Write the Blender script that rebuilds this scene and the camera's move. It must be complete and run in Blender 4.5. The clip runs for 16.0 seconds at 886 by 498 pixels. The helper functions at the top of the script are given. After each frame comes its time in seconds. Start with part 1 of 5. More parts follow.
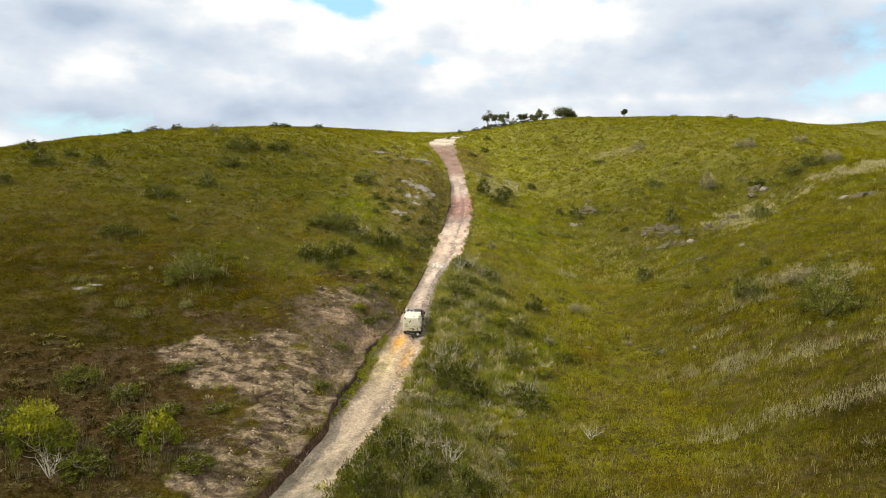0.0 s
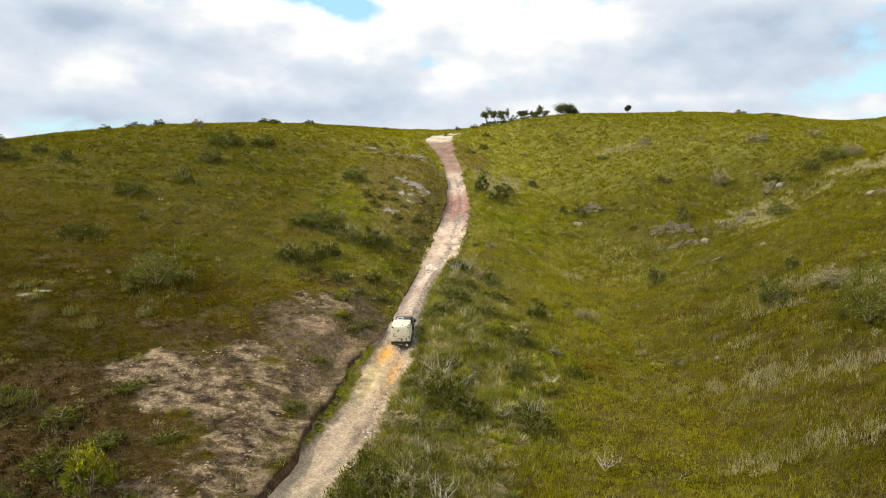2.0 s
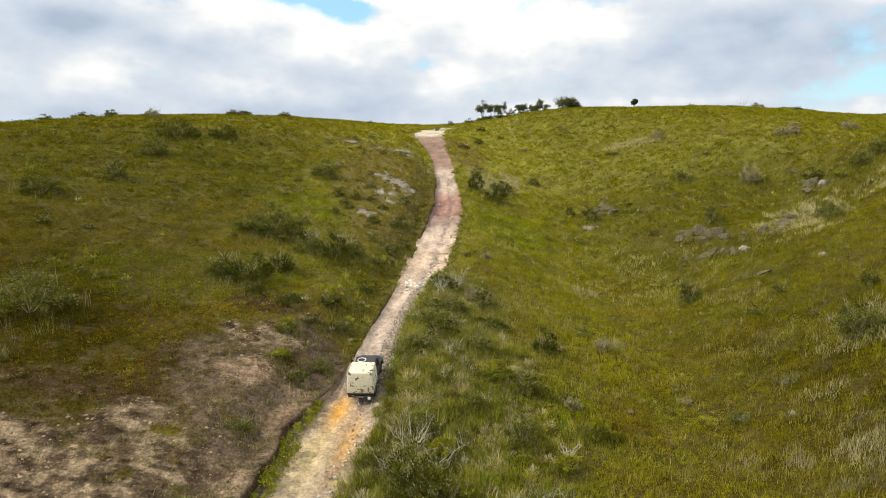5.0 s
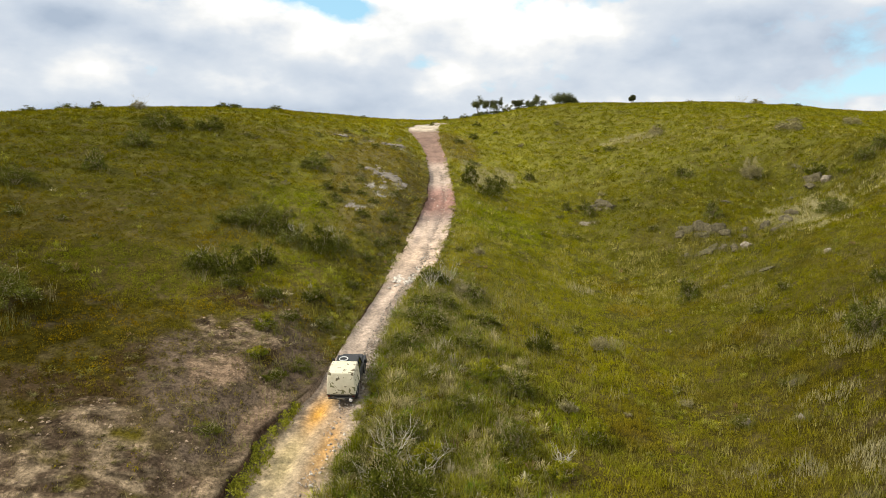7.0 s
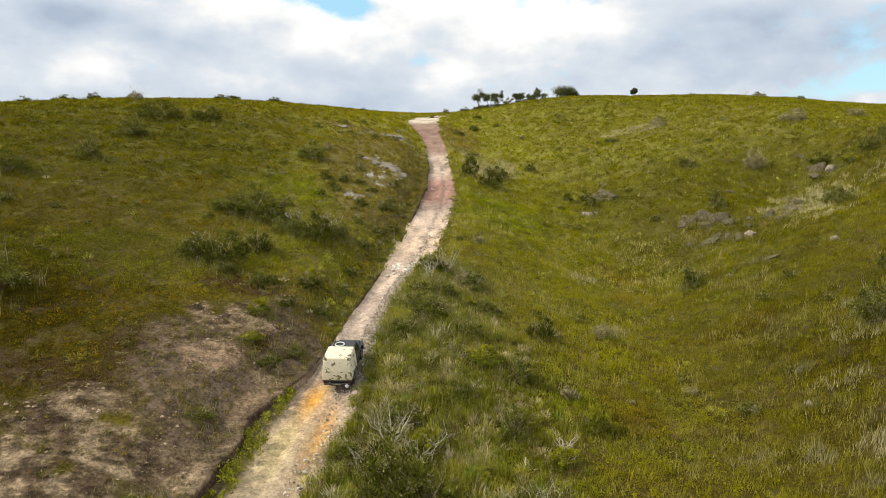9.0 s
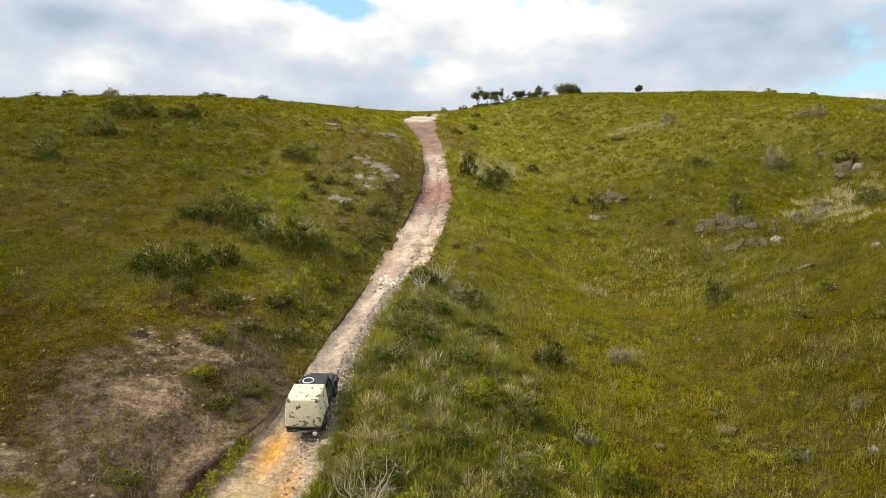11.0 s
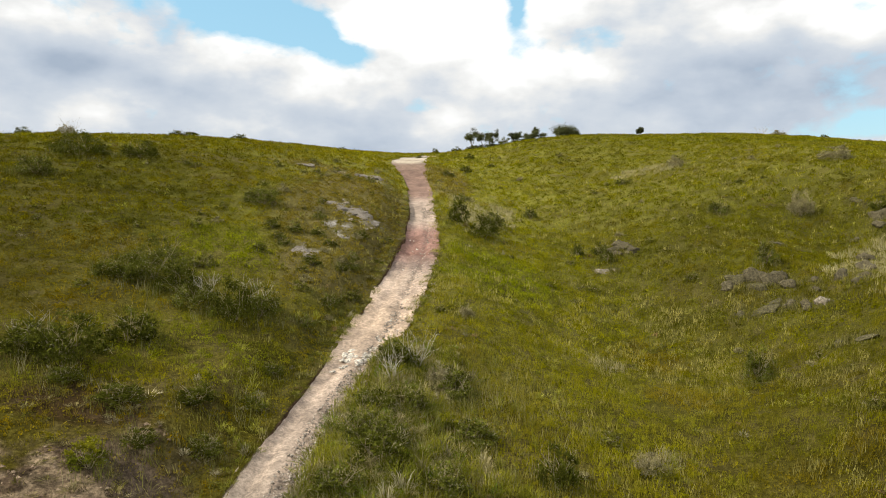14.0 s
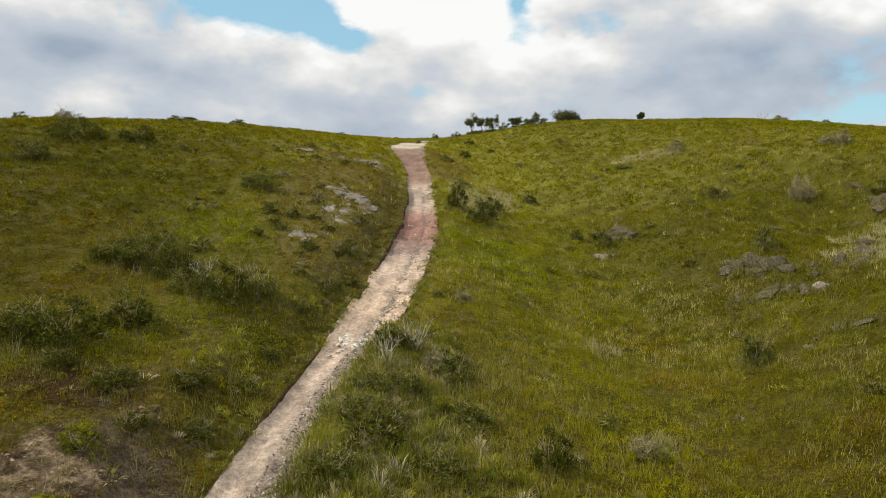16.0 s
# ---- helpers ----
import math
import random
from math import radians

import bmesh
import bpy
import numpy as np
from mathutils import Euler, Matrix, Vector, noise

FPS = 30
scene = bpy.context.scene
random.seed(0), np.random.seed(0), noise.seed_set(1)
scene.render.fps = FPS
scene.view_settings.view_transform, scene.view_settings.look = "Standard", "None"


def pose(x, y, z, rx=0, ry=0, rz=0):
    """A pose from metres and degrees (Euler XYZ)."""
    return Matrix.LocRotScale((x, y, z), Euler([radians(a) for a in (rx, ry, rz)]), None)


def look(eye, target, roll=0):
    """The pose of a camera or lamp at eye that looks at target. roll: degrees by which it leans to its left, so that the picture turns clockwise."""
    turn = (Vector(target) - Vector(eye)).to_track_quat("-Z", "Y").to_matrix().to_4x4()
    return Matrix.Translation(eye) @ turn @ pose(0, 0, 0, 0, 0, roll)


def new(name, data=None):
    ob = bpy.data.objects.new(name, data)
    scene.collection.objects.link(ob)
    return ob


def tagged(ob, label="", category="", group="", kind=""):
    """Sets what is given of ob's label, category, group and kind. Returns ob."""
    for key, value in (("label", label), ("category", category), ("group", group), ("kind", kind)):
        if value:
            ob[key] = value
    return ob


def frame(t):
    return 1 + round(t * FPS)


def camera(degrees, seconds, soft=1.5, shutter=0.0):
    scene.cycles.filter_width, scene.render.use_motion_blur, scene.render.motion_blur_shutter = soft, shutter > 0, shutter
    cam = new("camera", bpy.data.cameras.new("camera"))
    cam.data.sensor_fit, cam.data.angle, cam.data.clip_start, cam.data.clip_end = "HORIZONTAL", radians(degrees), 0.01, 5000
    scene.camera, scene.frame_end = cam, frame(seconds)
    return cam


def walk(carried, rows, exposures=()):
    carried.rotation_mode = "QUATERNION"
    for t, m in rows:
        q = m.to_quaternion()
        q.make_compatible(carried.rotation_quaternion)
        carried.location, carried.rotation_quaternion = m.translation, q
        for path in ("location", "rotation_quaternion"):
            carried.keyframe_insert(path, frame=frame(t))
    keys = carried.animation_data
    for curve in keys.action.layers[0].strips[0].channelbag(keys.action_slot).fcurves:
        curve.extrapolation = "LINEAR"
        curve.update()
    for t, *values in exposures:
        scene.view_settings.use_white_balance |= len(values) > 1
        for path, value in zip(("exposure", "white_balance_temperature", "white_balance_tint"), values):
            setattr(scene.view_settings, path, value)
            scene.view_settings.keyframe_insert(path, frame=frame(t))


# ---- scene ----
cam = camera(63.91, 16.0, 0.95)
# seconds; eye in metres; turn to the left, tilt up and lean in degrees
PATH = [
    (0, 0.00, 0.00, 22.00, -0.00, -7.52, 0.00),
    (0.5, 0.08, 1.34, 22.02, -0.02, -7.50, -0.06),
    (1, 0.26, 2.95, 21.68, 0.00, -7.43, -0.14),
    (1.5, 0.46, 4.77, 21.33, 0.01, -7.41, -0.17),
    (2, 0.63, 6.80, 20.95, 0.01, -7.36, -0.20),
    (2.5, 0.85, 9.14, 20.50, 0.01, -7.32, -0.24),
    (3, 1.03, 11.73, 20.11, -0.02, -7.31, -0.24),
    (3.5, 1.27, 14.53, 19.81, -0.02, -7.27, -0.31),
    (4, 1.46, 17.43, 19.76, -0.05, -7.22, -0.34),
    (4.5, 1.63, 20.01, 19.83, -0.15, -7.20, -0.30),
    (7, 2.33, 24.36, 19.14, -0.52, -7.30, 0.02),
    (7.5, 2.39, 24.39, 18.70, -0.50, -7.35, 0.05),
    (8, 2.37, 24.40, 18.44, -0.52, -7.44, 0.06),
    (8.5, 2.38, 24.47, 18.29, -0.50, -7.54, 0.00),
    (9, 2.46, 25.24, 18.23, -0.44, -7.52, -0.03),
    (11.5, 3.20, 34.08, 18.01, -0.40, -7.41, -0.31),
    (12, 3.39, 36.49, 18.05, -0.41, -7.39, -0.34),
    (12.5, 3.56, 38.71, 18.07, -0.49, -7.34, -0.29),
    (13, 3.75, 40.35, 18.09, -0.56, -7.34, -0.20),
    (13.5, 3.91, 41.42, 18.16, -0.66, -6.57, -0.12),
    (14, 4.04, 41.87, 18.17, -0.74, -3.97, -0.04),
    (14.5, 4.15, 41.96, 18.12, -0.72, -1.79, -0.05),
    (15, 4.26, 42.00, 18.03, -0.67, -1.55, -0.11),
    (15.5, 4.30, 41.99, 17.96, -0.65, -3.34, -0.10),
    (16, 4.29, 42.00, 18.04, -0.66, -5.08, -0.05),
]
rows = [(t, pose(x, y, z, 90 + tilt, 0, turn) @ pose(0, 0, 0, 0, 0, lean)) for t, x, y, z, turn, tilt, lean in PATH]
walk(cam, rows, ((0, 0.10), (3, 0.08), (7, 0.0), (13.4, 0.0), (14, -0.12), (14.5, -0.24), (15, -0.30), (15.5, -0.34), (16, -0.34)))

# ---------------------------------------------------------------- world, sun, exposure
SUN_AIM = Vector((-0.74, -0.14, 0.70)).normalized()      # towards the sun: left of and behind the walk
SUN_ELEV, SUN_AZ = math.asin(SUN_AIM.z), math.atan2(SUN_AIM.x, SUN_AIM.y)


def node(tree, kind, **values):
    n = tree.nodes.new(kind)
    for key, value in values.items():
        if key in n.inputs:
            n.inputs[key].default_value = value
    return n


def maths(tree, op, a, b=None, clamp=False):
    n = tree.nodes.new("ShaderNodeMath")
    n.operation, n.use_clamp = op, clamp
    for i, v in enumerate((a, b)):
        if v is None:
            continue
        if isinstance(v, (int, float)):
            n.inputs[i].default_value = v
        else:
            tree.links.new(v, n.inputs[i])
    return n.outputs[0]


def mixed(tree, fac, a, b, blend="MIX"):
    n = tree.nodes.new("ShaderNodeMix")
    n.data_type, n.blend_type = "RGBA", blend
    for sock, v in ((n.inputs[0], fac), (n.inputs[6], a), (n.inputs[7], b)):
        if isinstance(v, (int, float)):
            sock.default_value = v
        elif isinstance(v, tuple):
            sock.default_value = (*v, 1)
        else:
            tree.links.new(v, sock)
    return n.outputs[2]


def ramp(tree, fac, stops):
    n = tree.nodes.new("ShaderNodeValToRGB")
    while len(n.color_ramp.elements) < len(stops):
        n.color_ramp.elements.new(0.5)
    for e, (p, c) in zip(n.color_ramp.elements, stops):
        e.position, e.color = p, (*c, 1) if isinstance(c, tuple) else (c, c, c, 1)
    tree.links.new(fac, n.inputs[0])
    return n.outputs[0]


def noise_tex(tree, vec, scale, detail=4.0, rough=0.55, dist=0.0):
    n = node(tree, "ShaderNodeTexNoise", Scale=scale, Detail=detail, Roughness=rough, Distortion=dist)
    if vec is not None:
        tree.links.new(vec, n.inputs["Vector"])
    return n.outputs[0]


def make_world():
    """Nishita sky behind broken cumulus; cloud cover by noise over azimuth and height, thinner at a few openings."""
    world = bpy.data.worlds.new("sky")
    scene.world = world
    world.use_nodes = True
    t = world.node_tree
    t.nodes.clear()
    out, sky = t.nodes.new("ShaderNodeOutputWorld"), t.nodes.new("ShaderNodeTexSky")
    sky.sky_type, sky.sun_disc = "NISHITA", False
    sky.sun_elevation, sky.sun_rotation = SUN_ELEV, SUN_AZ
    sky.air_density, sky.dust_density = 1.2, 0.6
    where = t.nodes.new("ShaderNodeTexCoord").outputs["Generated"]
    sep = t.nodes.new("ShaderNodeSeparateXYZ")
    t.links.new(where, sep.inputs[0])
    u = maths(t, "ARCTAN2", sep.outputs[0], sep.outputs[1])
    v = maths(t, "ARCSINE", sep.outputs[2])

    def sheet(lift, stretch=1.7):
        c = t.nodes.new("ShaderNodeCombineXYZ")
        t.links.new(u, c.inputs[0])
        t.links.new(maths(t, "MULTIPLY", maths(t, "ADD", v, lift), stretch), c.inputs[1])
        c.inputs[2].default_value = 7.7
        return c.outputs[0]

    def puffs(lift):
        return maths(t, "ADD", maths(t, "MULTIPLY", noise_tex(t, sheet(lift), 3.0, 6, 0.44, 0.05), 0.80), maths(t, "MULTIPLY", noise_tex(t, sheet(lift), 11.0, 6, 0.48, 0.10), 0.20))

    here, above = puffs(0.0), puffs(0.030)

    def blob(u0, v0, ru, rv):
        a = maths(t, "POWER", maths(t, "DIVIDE", maths(t, "SUBTRACT", u, u0), ru), 2)
        b = maths(t, "POWER", maths(t, "DIVIDE", maths(t, "SUBTRACT", v, v0), rv), 2)
        return maths(t, "EXPONENT", maths(t, "MULTIPLY", maths(t, "ADD", a, b), -1))

    # openings in the cover, and heavy and bright banks of cloud
    cover = maths(t, "ADD", maths(t, "MULTIPLY", maths(t, "SUBTRACT", here, 0.5), 1.7), 0.68)
    for u0, v0, ru, rv, k in GAPS:
        cover = maths(t, "SUBTRACT", cover, maths(t, "MULTIPLY", blob(u0, v0, ru, rv), k))
    cover = maths(t, "ADD", cover, maths(t, "MULTIPLY", maths(t, "SUBTRACT", noise_tex(t, sheet(0.0), 20.0, 7, 0.55, 0.3), 0.5), 0.34))
    mask = ramp(t, cover, ((0.45, 0.0), (0.58, 1.0)))
    weight = maths(t, "ADD", maths(t, "MULTIPLY", maths(t, "SUBTRACT", here, above), 2.2), 0.55)
    weight = maths(t, "ADD", weight, maths(t, "MULTIPLY", maths(t, "SUBTRACT", noise_tex(t, sheet(0.3, 3.5), 2.6, 3, 0.5), 0.5), 0.5))
    weight = maths(t, "ADD", weight, maths(t, "MULTIPLY", maths(t, "SUBTRACT", noise_tex(t, sheet(0.1, 2.0), 16.0, 6, 0.55, 0.2), 0.5), 0.22))
    weight = maths(t, "ADD", weight, maths(t, "MULTIPLY", maths(t, "SUBTRACT", v, 0.17, True), 1.9))
    puff = node(t, "ShaderNodeTexVoronoi", Scale=8.0, Smoothness=0.35)
    puff.feature = "SMOOTH_F1"
    shake = t.nodes.new("ShaderNodeVectorMath")
    shake.operation = "MULTIPLY_ADD"
    rough = node(t, "ShaderNodeTexNoise", Scale=9.0, Detail=6.0, Roughness=0.6)
    t.links.new(sheet(0.0, 1.7), rough.inputs["Vector"])
    t.links.new(rough.outputs["Color"], shake.inputs[0])
    shake.inputs[1].default_value = (0.13, 0.13, 0.0)
    t.links.new(sheet(0.0, 1.9), shake.inputs[2])
    t.links.new(shake.outputs[0], puff.inputs["Vector"])
    weight = maths(t, "ADD", weight, maths(t, "MULTIPLY", maths(t, "SUBTRACT", 0.44, puff.outputs["Distance"]), 0.34))
    for u0, v0, ru, rv, k in BANKS:
        weight = maths(t, "ADD", weight, maths(t, "MULTIPLY", blob(u0, v0, ru, rv), k))
    tone = ramp(t, weight, ((0.16, (0.44, 0.525, 0.645)), (0.38, (0.60, 0.675, 0.775)), (0.56, (0.73, 0.785, 0.85)), (0.70, (0.95, 0.955, 0.945)), (0.86, (1.22, 1.22, 1.20))))
    clear, cloud = node(t, "ShaderNodeBackground", Strength=0.13), node(t, "ShaderNodeBackground", Strength=1.0)
    t.links.new(sky.outputs[0], clear.inputs[0])
    haze = mixed(t, 0.55, sky.outputs[0], (3.7, 7.3, 9.4))
    t.links.new(haze, clear.inputs[0])
    t.links.new(tone, cloud.inputs[0])
    join = t.nodes.new("ShaderNodeMixShader")
    t.links.new(mask, join.inputs[0])
    t.links.new(clear.outputs[0], join.inputs[1])
    t.links.new(cloud.outputs[0], join.inputs[2])
    t.links.new(join.outputs[0], out.inputs[0])


GAPS = ((0.07, 0.155, 0.12, 0.040, -0.24), (0.25, 0.14, 0.10, 0.05, -0.20), (-0.52, 0.10, 0.13, 0.060, -0.34), (-0.52, 0.045, 0.10, 0.02, 0.10), (-0.40, 0.305, 0.10, 0.030, 0.36), (-0.29, 0.265, 0.09, 0.032, 0.38), (-0.19, 0.228, 0.08, 0.030, 0.38), (-0.115, 0.195, 0.05, 0.024, 0.30), (0.115, 0.29, 0.016, 0.06, 0.30),
        (0.585, 0.092, 0.07, 0.016, 0.30), (-0.02, 0.13, 0.03, 0.02, 0.14), (-0.16, 0.105, 0.05, 0.012, 0.16), (-0.37, 0.125, 0.012, 0.03, 0.10))
BANKS = ((0.13, 0.075, 0.24, 0.030, -0.20), (-0.45, 0.170, 0.15, 0.035, -0.12), (-0.45, 0.060, 0.30, 0.030, -0.10), (0.46, 0.135, 0.16, 0.030, -0.12), (-0.20, 0.115, 0.14, 0.020, -0.08), (0.10, 0.195, 0.17, 0.060, 0.34), (0.33, 0.125, 0.20, 0.035, -0.22), (0.30, 0.20, 0.10, 0.03, -0.06), (-0.45, 0.118, 0.070, 0.030, 0.16), (-0.12, 0.165, 0.11, 0.032, 0.26), (-0.42, 0.18, 0.10, 0.03, -0.05),
         (-0.55, 0.06, 0.30, 0.025, -0.06), (0.55, 0.22, 0.16, 0.05, 0.16), (-0.05, 0.24, 0.10, 0.03, 0.22), (0.34, 0.075, 0.26, 0.008, 0.10), (-0.28, 0.20, 0.14, 0.03, 0.10))
make_world()
sun = new("sun", bpy.data.lights.new("sun", "SUN"))
sun.data.energy, sun.data.angle, sun.data.color = 4.8, radians(2.0), (1.0, 0.93, 0.79)
sun.matrix_world = look(SUN_AIM * 200, (0, 0, 0))

# ---------------------------------------------------------------- the lie of the land
# broad rise up the walk, then mounds and hollows: centre x, y, height, reach in x, reach in y
RISE = (14.68, 14.99, 65.65, 50.97)
MOUNDS = (
    (19.9, 103.4, -12.44, 33.2, 73.3), (29.2, 192.2, 3.21, 19.1, 27.5), (42.3, 30.5, 10.97, 23.2, 35.1), (63.2, 211.0, 3.53, 33.6, 42.1),
    (19.1, 78.1, -2.5, 9.0, 50.4), (10.5, 51.6, -1.08, 52.8, 10.3), (115.3, 129.2, -10.69, 43.3, 37.3), (119.3, 138.7, 5.0, 9.0, 52.1),
    (-24.0, 95.3, -3.46, 24.5, 30.0), (45.6, 112.1, -4.11, 9.0, 12.0), (-145.3, 216.9, -24.91, 56.0, 157.0), (26.9, 93.2, -2.0, 9.0, 9.0),
    (94.1, 210.3, 1.47, 9.0, 9.2), (-52.3, 226.5, -10.01, 36.9, 21.5), (43.5, 100.2, -1.74, 9.1, 9.1))
# the track: y, middle x, width, depth of its bed below the land
TRACK = ((8, -19.7, 3.6, 0.5), (22, -13.2, 3.6, 0.6), (33, -9.0, 3.6, 0.7), (37, -7.9, 3.4, 0.7), (41, -6.8, 3.2, 0.7), (46, -5.55, 3.2, 0.72), (50, -4.8, 3.0, 0.75), (55, -4.05, 3.0, 0.75),
         (60, -3.3, 2.8, 0.75), (65, -2.65, 2.5, 0.8), (70, -2.15, 2.2, 0.85), (75, -1.5, 2.2, 0.9), (80, -0.75, 2.6, 1.0), (86, 0.30, 3.2, 1.1), (92, 0.95, 3.4, 1.2), (100, 1.75, 3.4, 1.2), (106, 2.3, 3.3, 1.2),
         (112, 2.7, 3.1, 1.1), (120, 2.5, 2.6, 0.9), (127, 2.2, 2.6, 0.7), (135, 1.95, 2.6, 0.55), (143, 1.1, 2.6, 0.4), (150, 0.4, 3.8, 0.3), (157, -0.3, 5.0, 0.25), (166, -0.6, 5.8, 0.15),
         (174, 0.6, 4.0, 0.1), (190, 9.0, 1.6, 0.02), (204, 17.0, 1.6, 0.0))
TRACK_Y0, TRACK_Y1 = 8.0, 181.0


def lattice(i, j, seed):
    h = np.sin(i * 127.1 + j * 311.7 + seed * 74.7) * 43758.5453
    return h - np.floor(h)


def vnoise(x, y, seed=0):
    xi, yi = np.floor(x), np.floor(y)
    fx, fy = x - xi, y - yi
    fx, fy = fx * fx * (3 - 2 * fx), fy * fy * (3 - 2 * fy)
    a, b = lattice(xi, yi, seed), lattice(xi + 1, yi, seed)
    c, d = lattice(xi, yi + 1, seed), lattice(xi + 1, yi + 1, seed)
    return (a + (b - a) * fx) * (1 - fy) + (c + (d - c) * fx) * fy


def fbm(x, y, octaves=4, seed=0):
    total, amp, size = 0.0, 0.5, 1.0
    for k in range(octaves):
        total = total + amp * vnoise(x * size + 17.3 * k, y * size - 9.1 * k, seed + k)
        amp, size = amp * 0.5, size * 2.03
    return total / (1 - 0.5 ** octaves)


def step(a, b, x):
    s = np.clip((x - a) / (b - a), 0, 1)
    return s * s * (3 - 2 * s)


def land(x, y):
    """Height of the broad land form, without the track."""
    x, y = np.asarray(x, float), np.asarray(y, float)
    z = RISE[0] + RISE[1] * np.tanh((y - RISE[2]) / RISE[3])
    for cx, cy, h, rx, ry in MOUNDS:
        z = z + h * np.exp(-((x - cx) / rx) ** 2 - ((y - cy) / ry) ** 2)
    far = np.hypot(x - 20, y - 110)
    z = z - 24 * step(190, 700, far)
    z = z + 16 * np.exp(-((x - 600) / 260) ** 2 - ((y - 800) / 130) ** 2) + 26 * step(900, 3500, far) * fbm(x / 700, y / 700, 3, 40)
    return z


def track(y):
    """Middle, half width and depth of the track at y."""
    rows = np.array(TRACK)
    return [sum(np.interp(np.asarray(y, float) + o, rows[:, 0], rows[:, k]) for o in (-2.5, 0, 2.5)) / 3 * f for k, f in ((1, 1), (2, 0.5), (3, 1))]


def verge(y):
    """Width of the low green verge between the wheel track and the cut bank on the left."""
    return 1.15 * step(43, 50, y) * (1 - step(57, 63, y))


def edges(y):
    """The track's middle and its uneven half widths to left, verge included, and right."""
    mid, half, depth = track(y)
    left = half * (1.0 + 0.26 * (fbm(y / 3.1, y * 0 + 2.0, 3, 21) - 0.5)) + verge(y) * (0.8 + 0.4 * fbm(y / 1.5, y * 0 + 5.0, 2, 23))
    right = half * (1.0 + 0.26 * (fbm(y / 2.3, y * 0 + 7.0, 3, 22) - 0.5)) + 0.30
    return mid, left, right, depth


def bed(y):
    mid, half, depth = track(y)
    return land(mid, y) - depth


def surface(x, y):
    """The land with its small bumps."""
    x, y = np.asarray(x, float), np.asarray(y, float)
    mid, left, right, depth = edges(y)
    off = np.where(x < mid, mid - x - left, x - mid - right)
    near = (1 - step(0.2, 3.4, off)) * step(TRACK_Y0 - 4, TRACK_Y0, y) * (1 - step(TRACK_Y1 - 4, TRACK_Y1, y))
    lip = bed(y) + np.minimum(depth, np.where(x < mid, 0.74 - 0.10 * step(46, 54, y) - 0.46 * step(57, 66, y) + 0.42 * step(92, 104, y) * (1 - step(124, 134, y)), 0.14))
    z = land(x, y) * (1 - near) + lip * near
    return z + 0.45 * (fbm(x / 5.5, y / 5.5, 3, 3) - 0.5) * (1 - 0.7 * near) + 0.05 * (fbm(x / 1.3, y / 1.3, 2, 8) - 0.5)


def ground(x, y):
    """The sheet of the ground, cut away under the track."""
    x, y = np.asarray(x, float), np.asarray(y, float)
    mid, left, right, depth = edges(y)
    off = np.where(x < mid, mid - x - left, x - mid - right)
    cut = (1 - step(0.25, 0.95, off)) * step(TRACK_Y0 - 2, TRACK_Y0, y) * (1 - step(TRACK_Y1, TRACK_Y1 + 2, y))
    return surface(x, y) - cut * 1.35


def blobs(x, y, table):
    """How far inside the rough-edged ovals of a table (x, y, rx, ry) a place lies, 0 to 1."""
    best = np.zeros(np.shape(x))
    for cx, cy, rx, ry in table:
        d = ((x - cx) / rx) ** 2 + ((y - cy) / ry) ** 2
        best = np.maximum(best, np.clip(1.35 - d, 0, 1))
    return best


# bare scrapes of pale soil, stony ground, browned heath, grey dry reed, lush green: x, y, reach in x, reach in y
BARE = ((-13.0, 52.0, 6.2, 4.3), (-16.0, 49.8, 3.4, 3.0), (-10.5, 45.0, 3.6, 6.5), (-12.0, 38.5, 2.8, 4.5), (-9.4, 65.0, 2.6, 2.2), (-6.2, 57.5, 1.0, 4.8), (-7.6, 50.0, 1.7, 5.0), (-9.2, 60.8, 1.5, 1.6), (-7.0, 68.0, 1.2, 1.6),
        (-19.0, 51.0, 2.0, 1.8))
STONY = ((-3.4, 112.0, 2.6, 3.6), (-5.2, 114.5, 1.6, 1.8), (-6.4, 98.0, 1.8, 1.8), (-9.5, 132.3, 3.6, 0.9), (-3.2, 131.0, 1.4, 2.4), (-31.0, 60.0, 1.8, 1.0), (-24, 56.2, 1.2, 0.5), (-4.5, 105.0, 1.8, 3.0))
BROWN = ((-18.0, 42.0, 4.0, 6.0), (-22.5, 47.5, 5.5, 4.0), (-16.0, 57.2, 6.0, 1.3), (-12.0, 60.5, 3.0, 2.6), (-21.0, 40.0, 9.0, 7.0), (-32.0, 46.0, 10.0, 6.0), (-10.0, 69.5, 3.0, 1.5), (-6.0, 64.0, 2.0, 3.0))
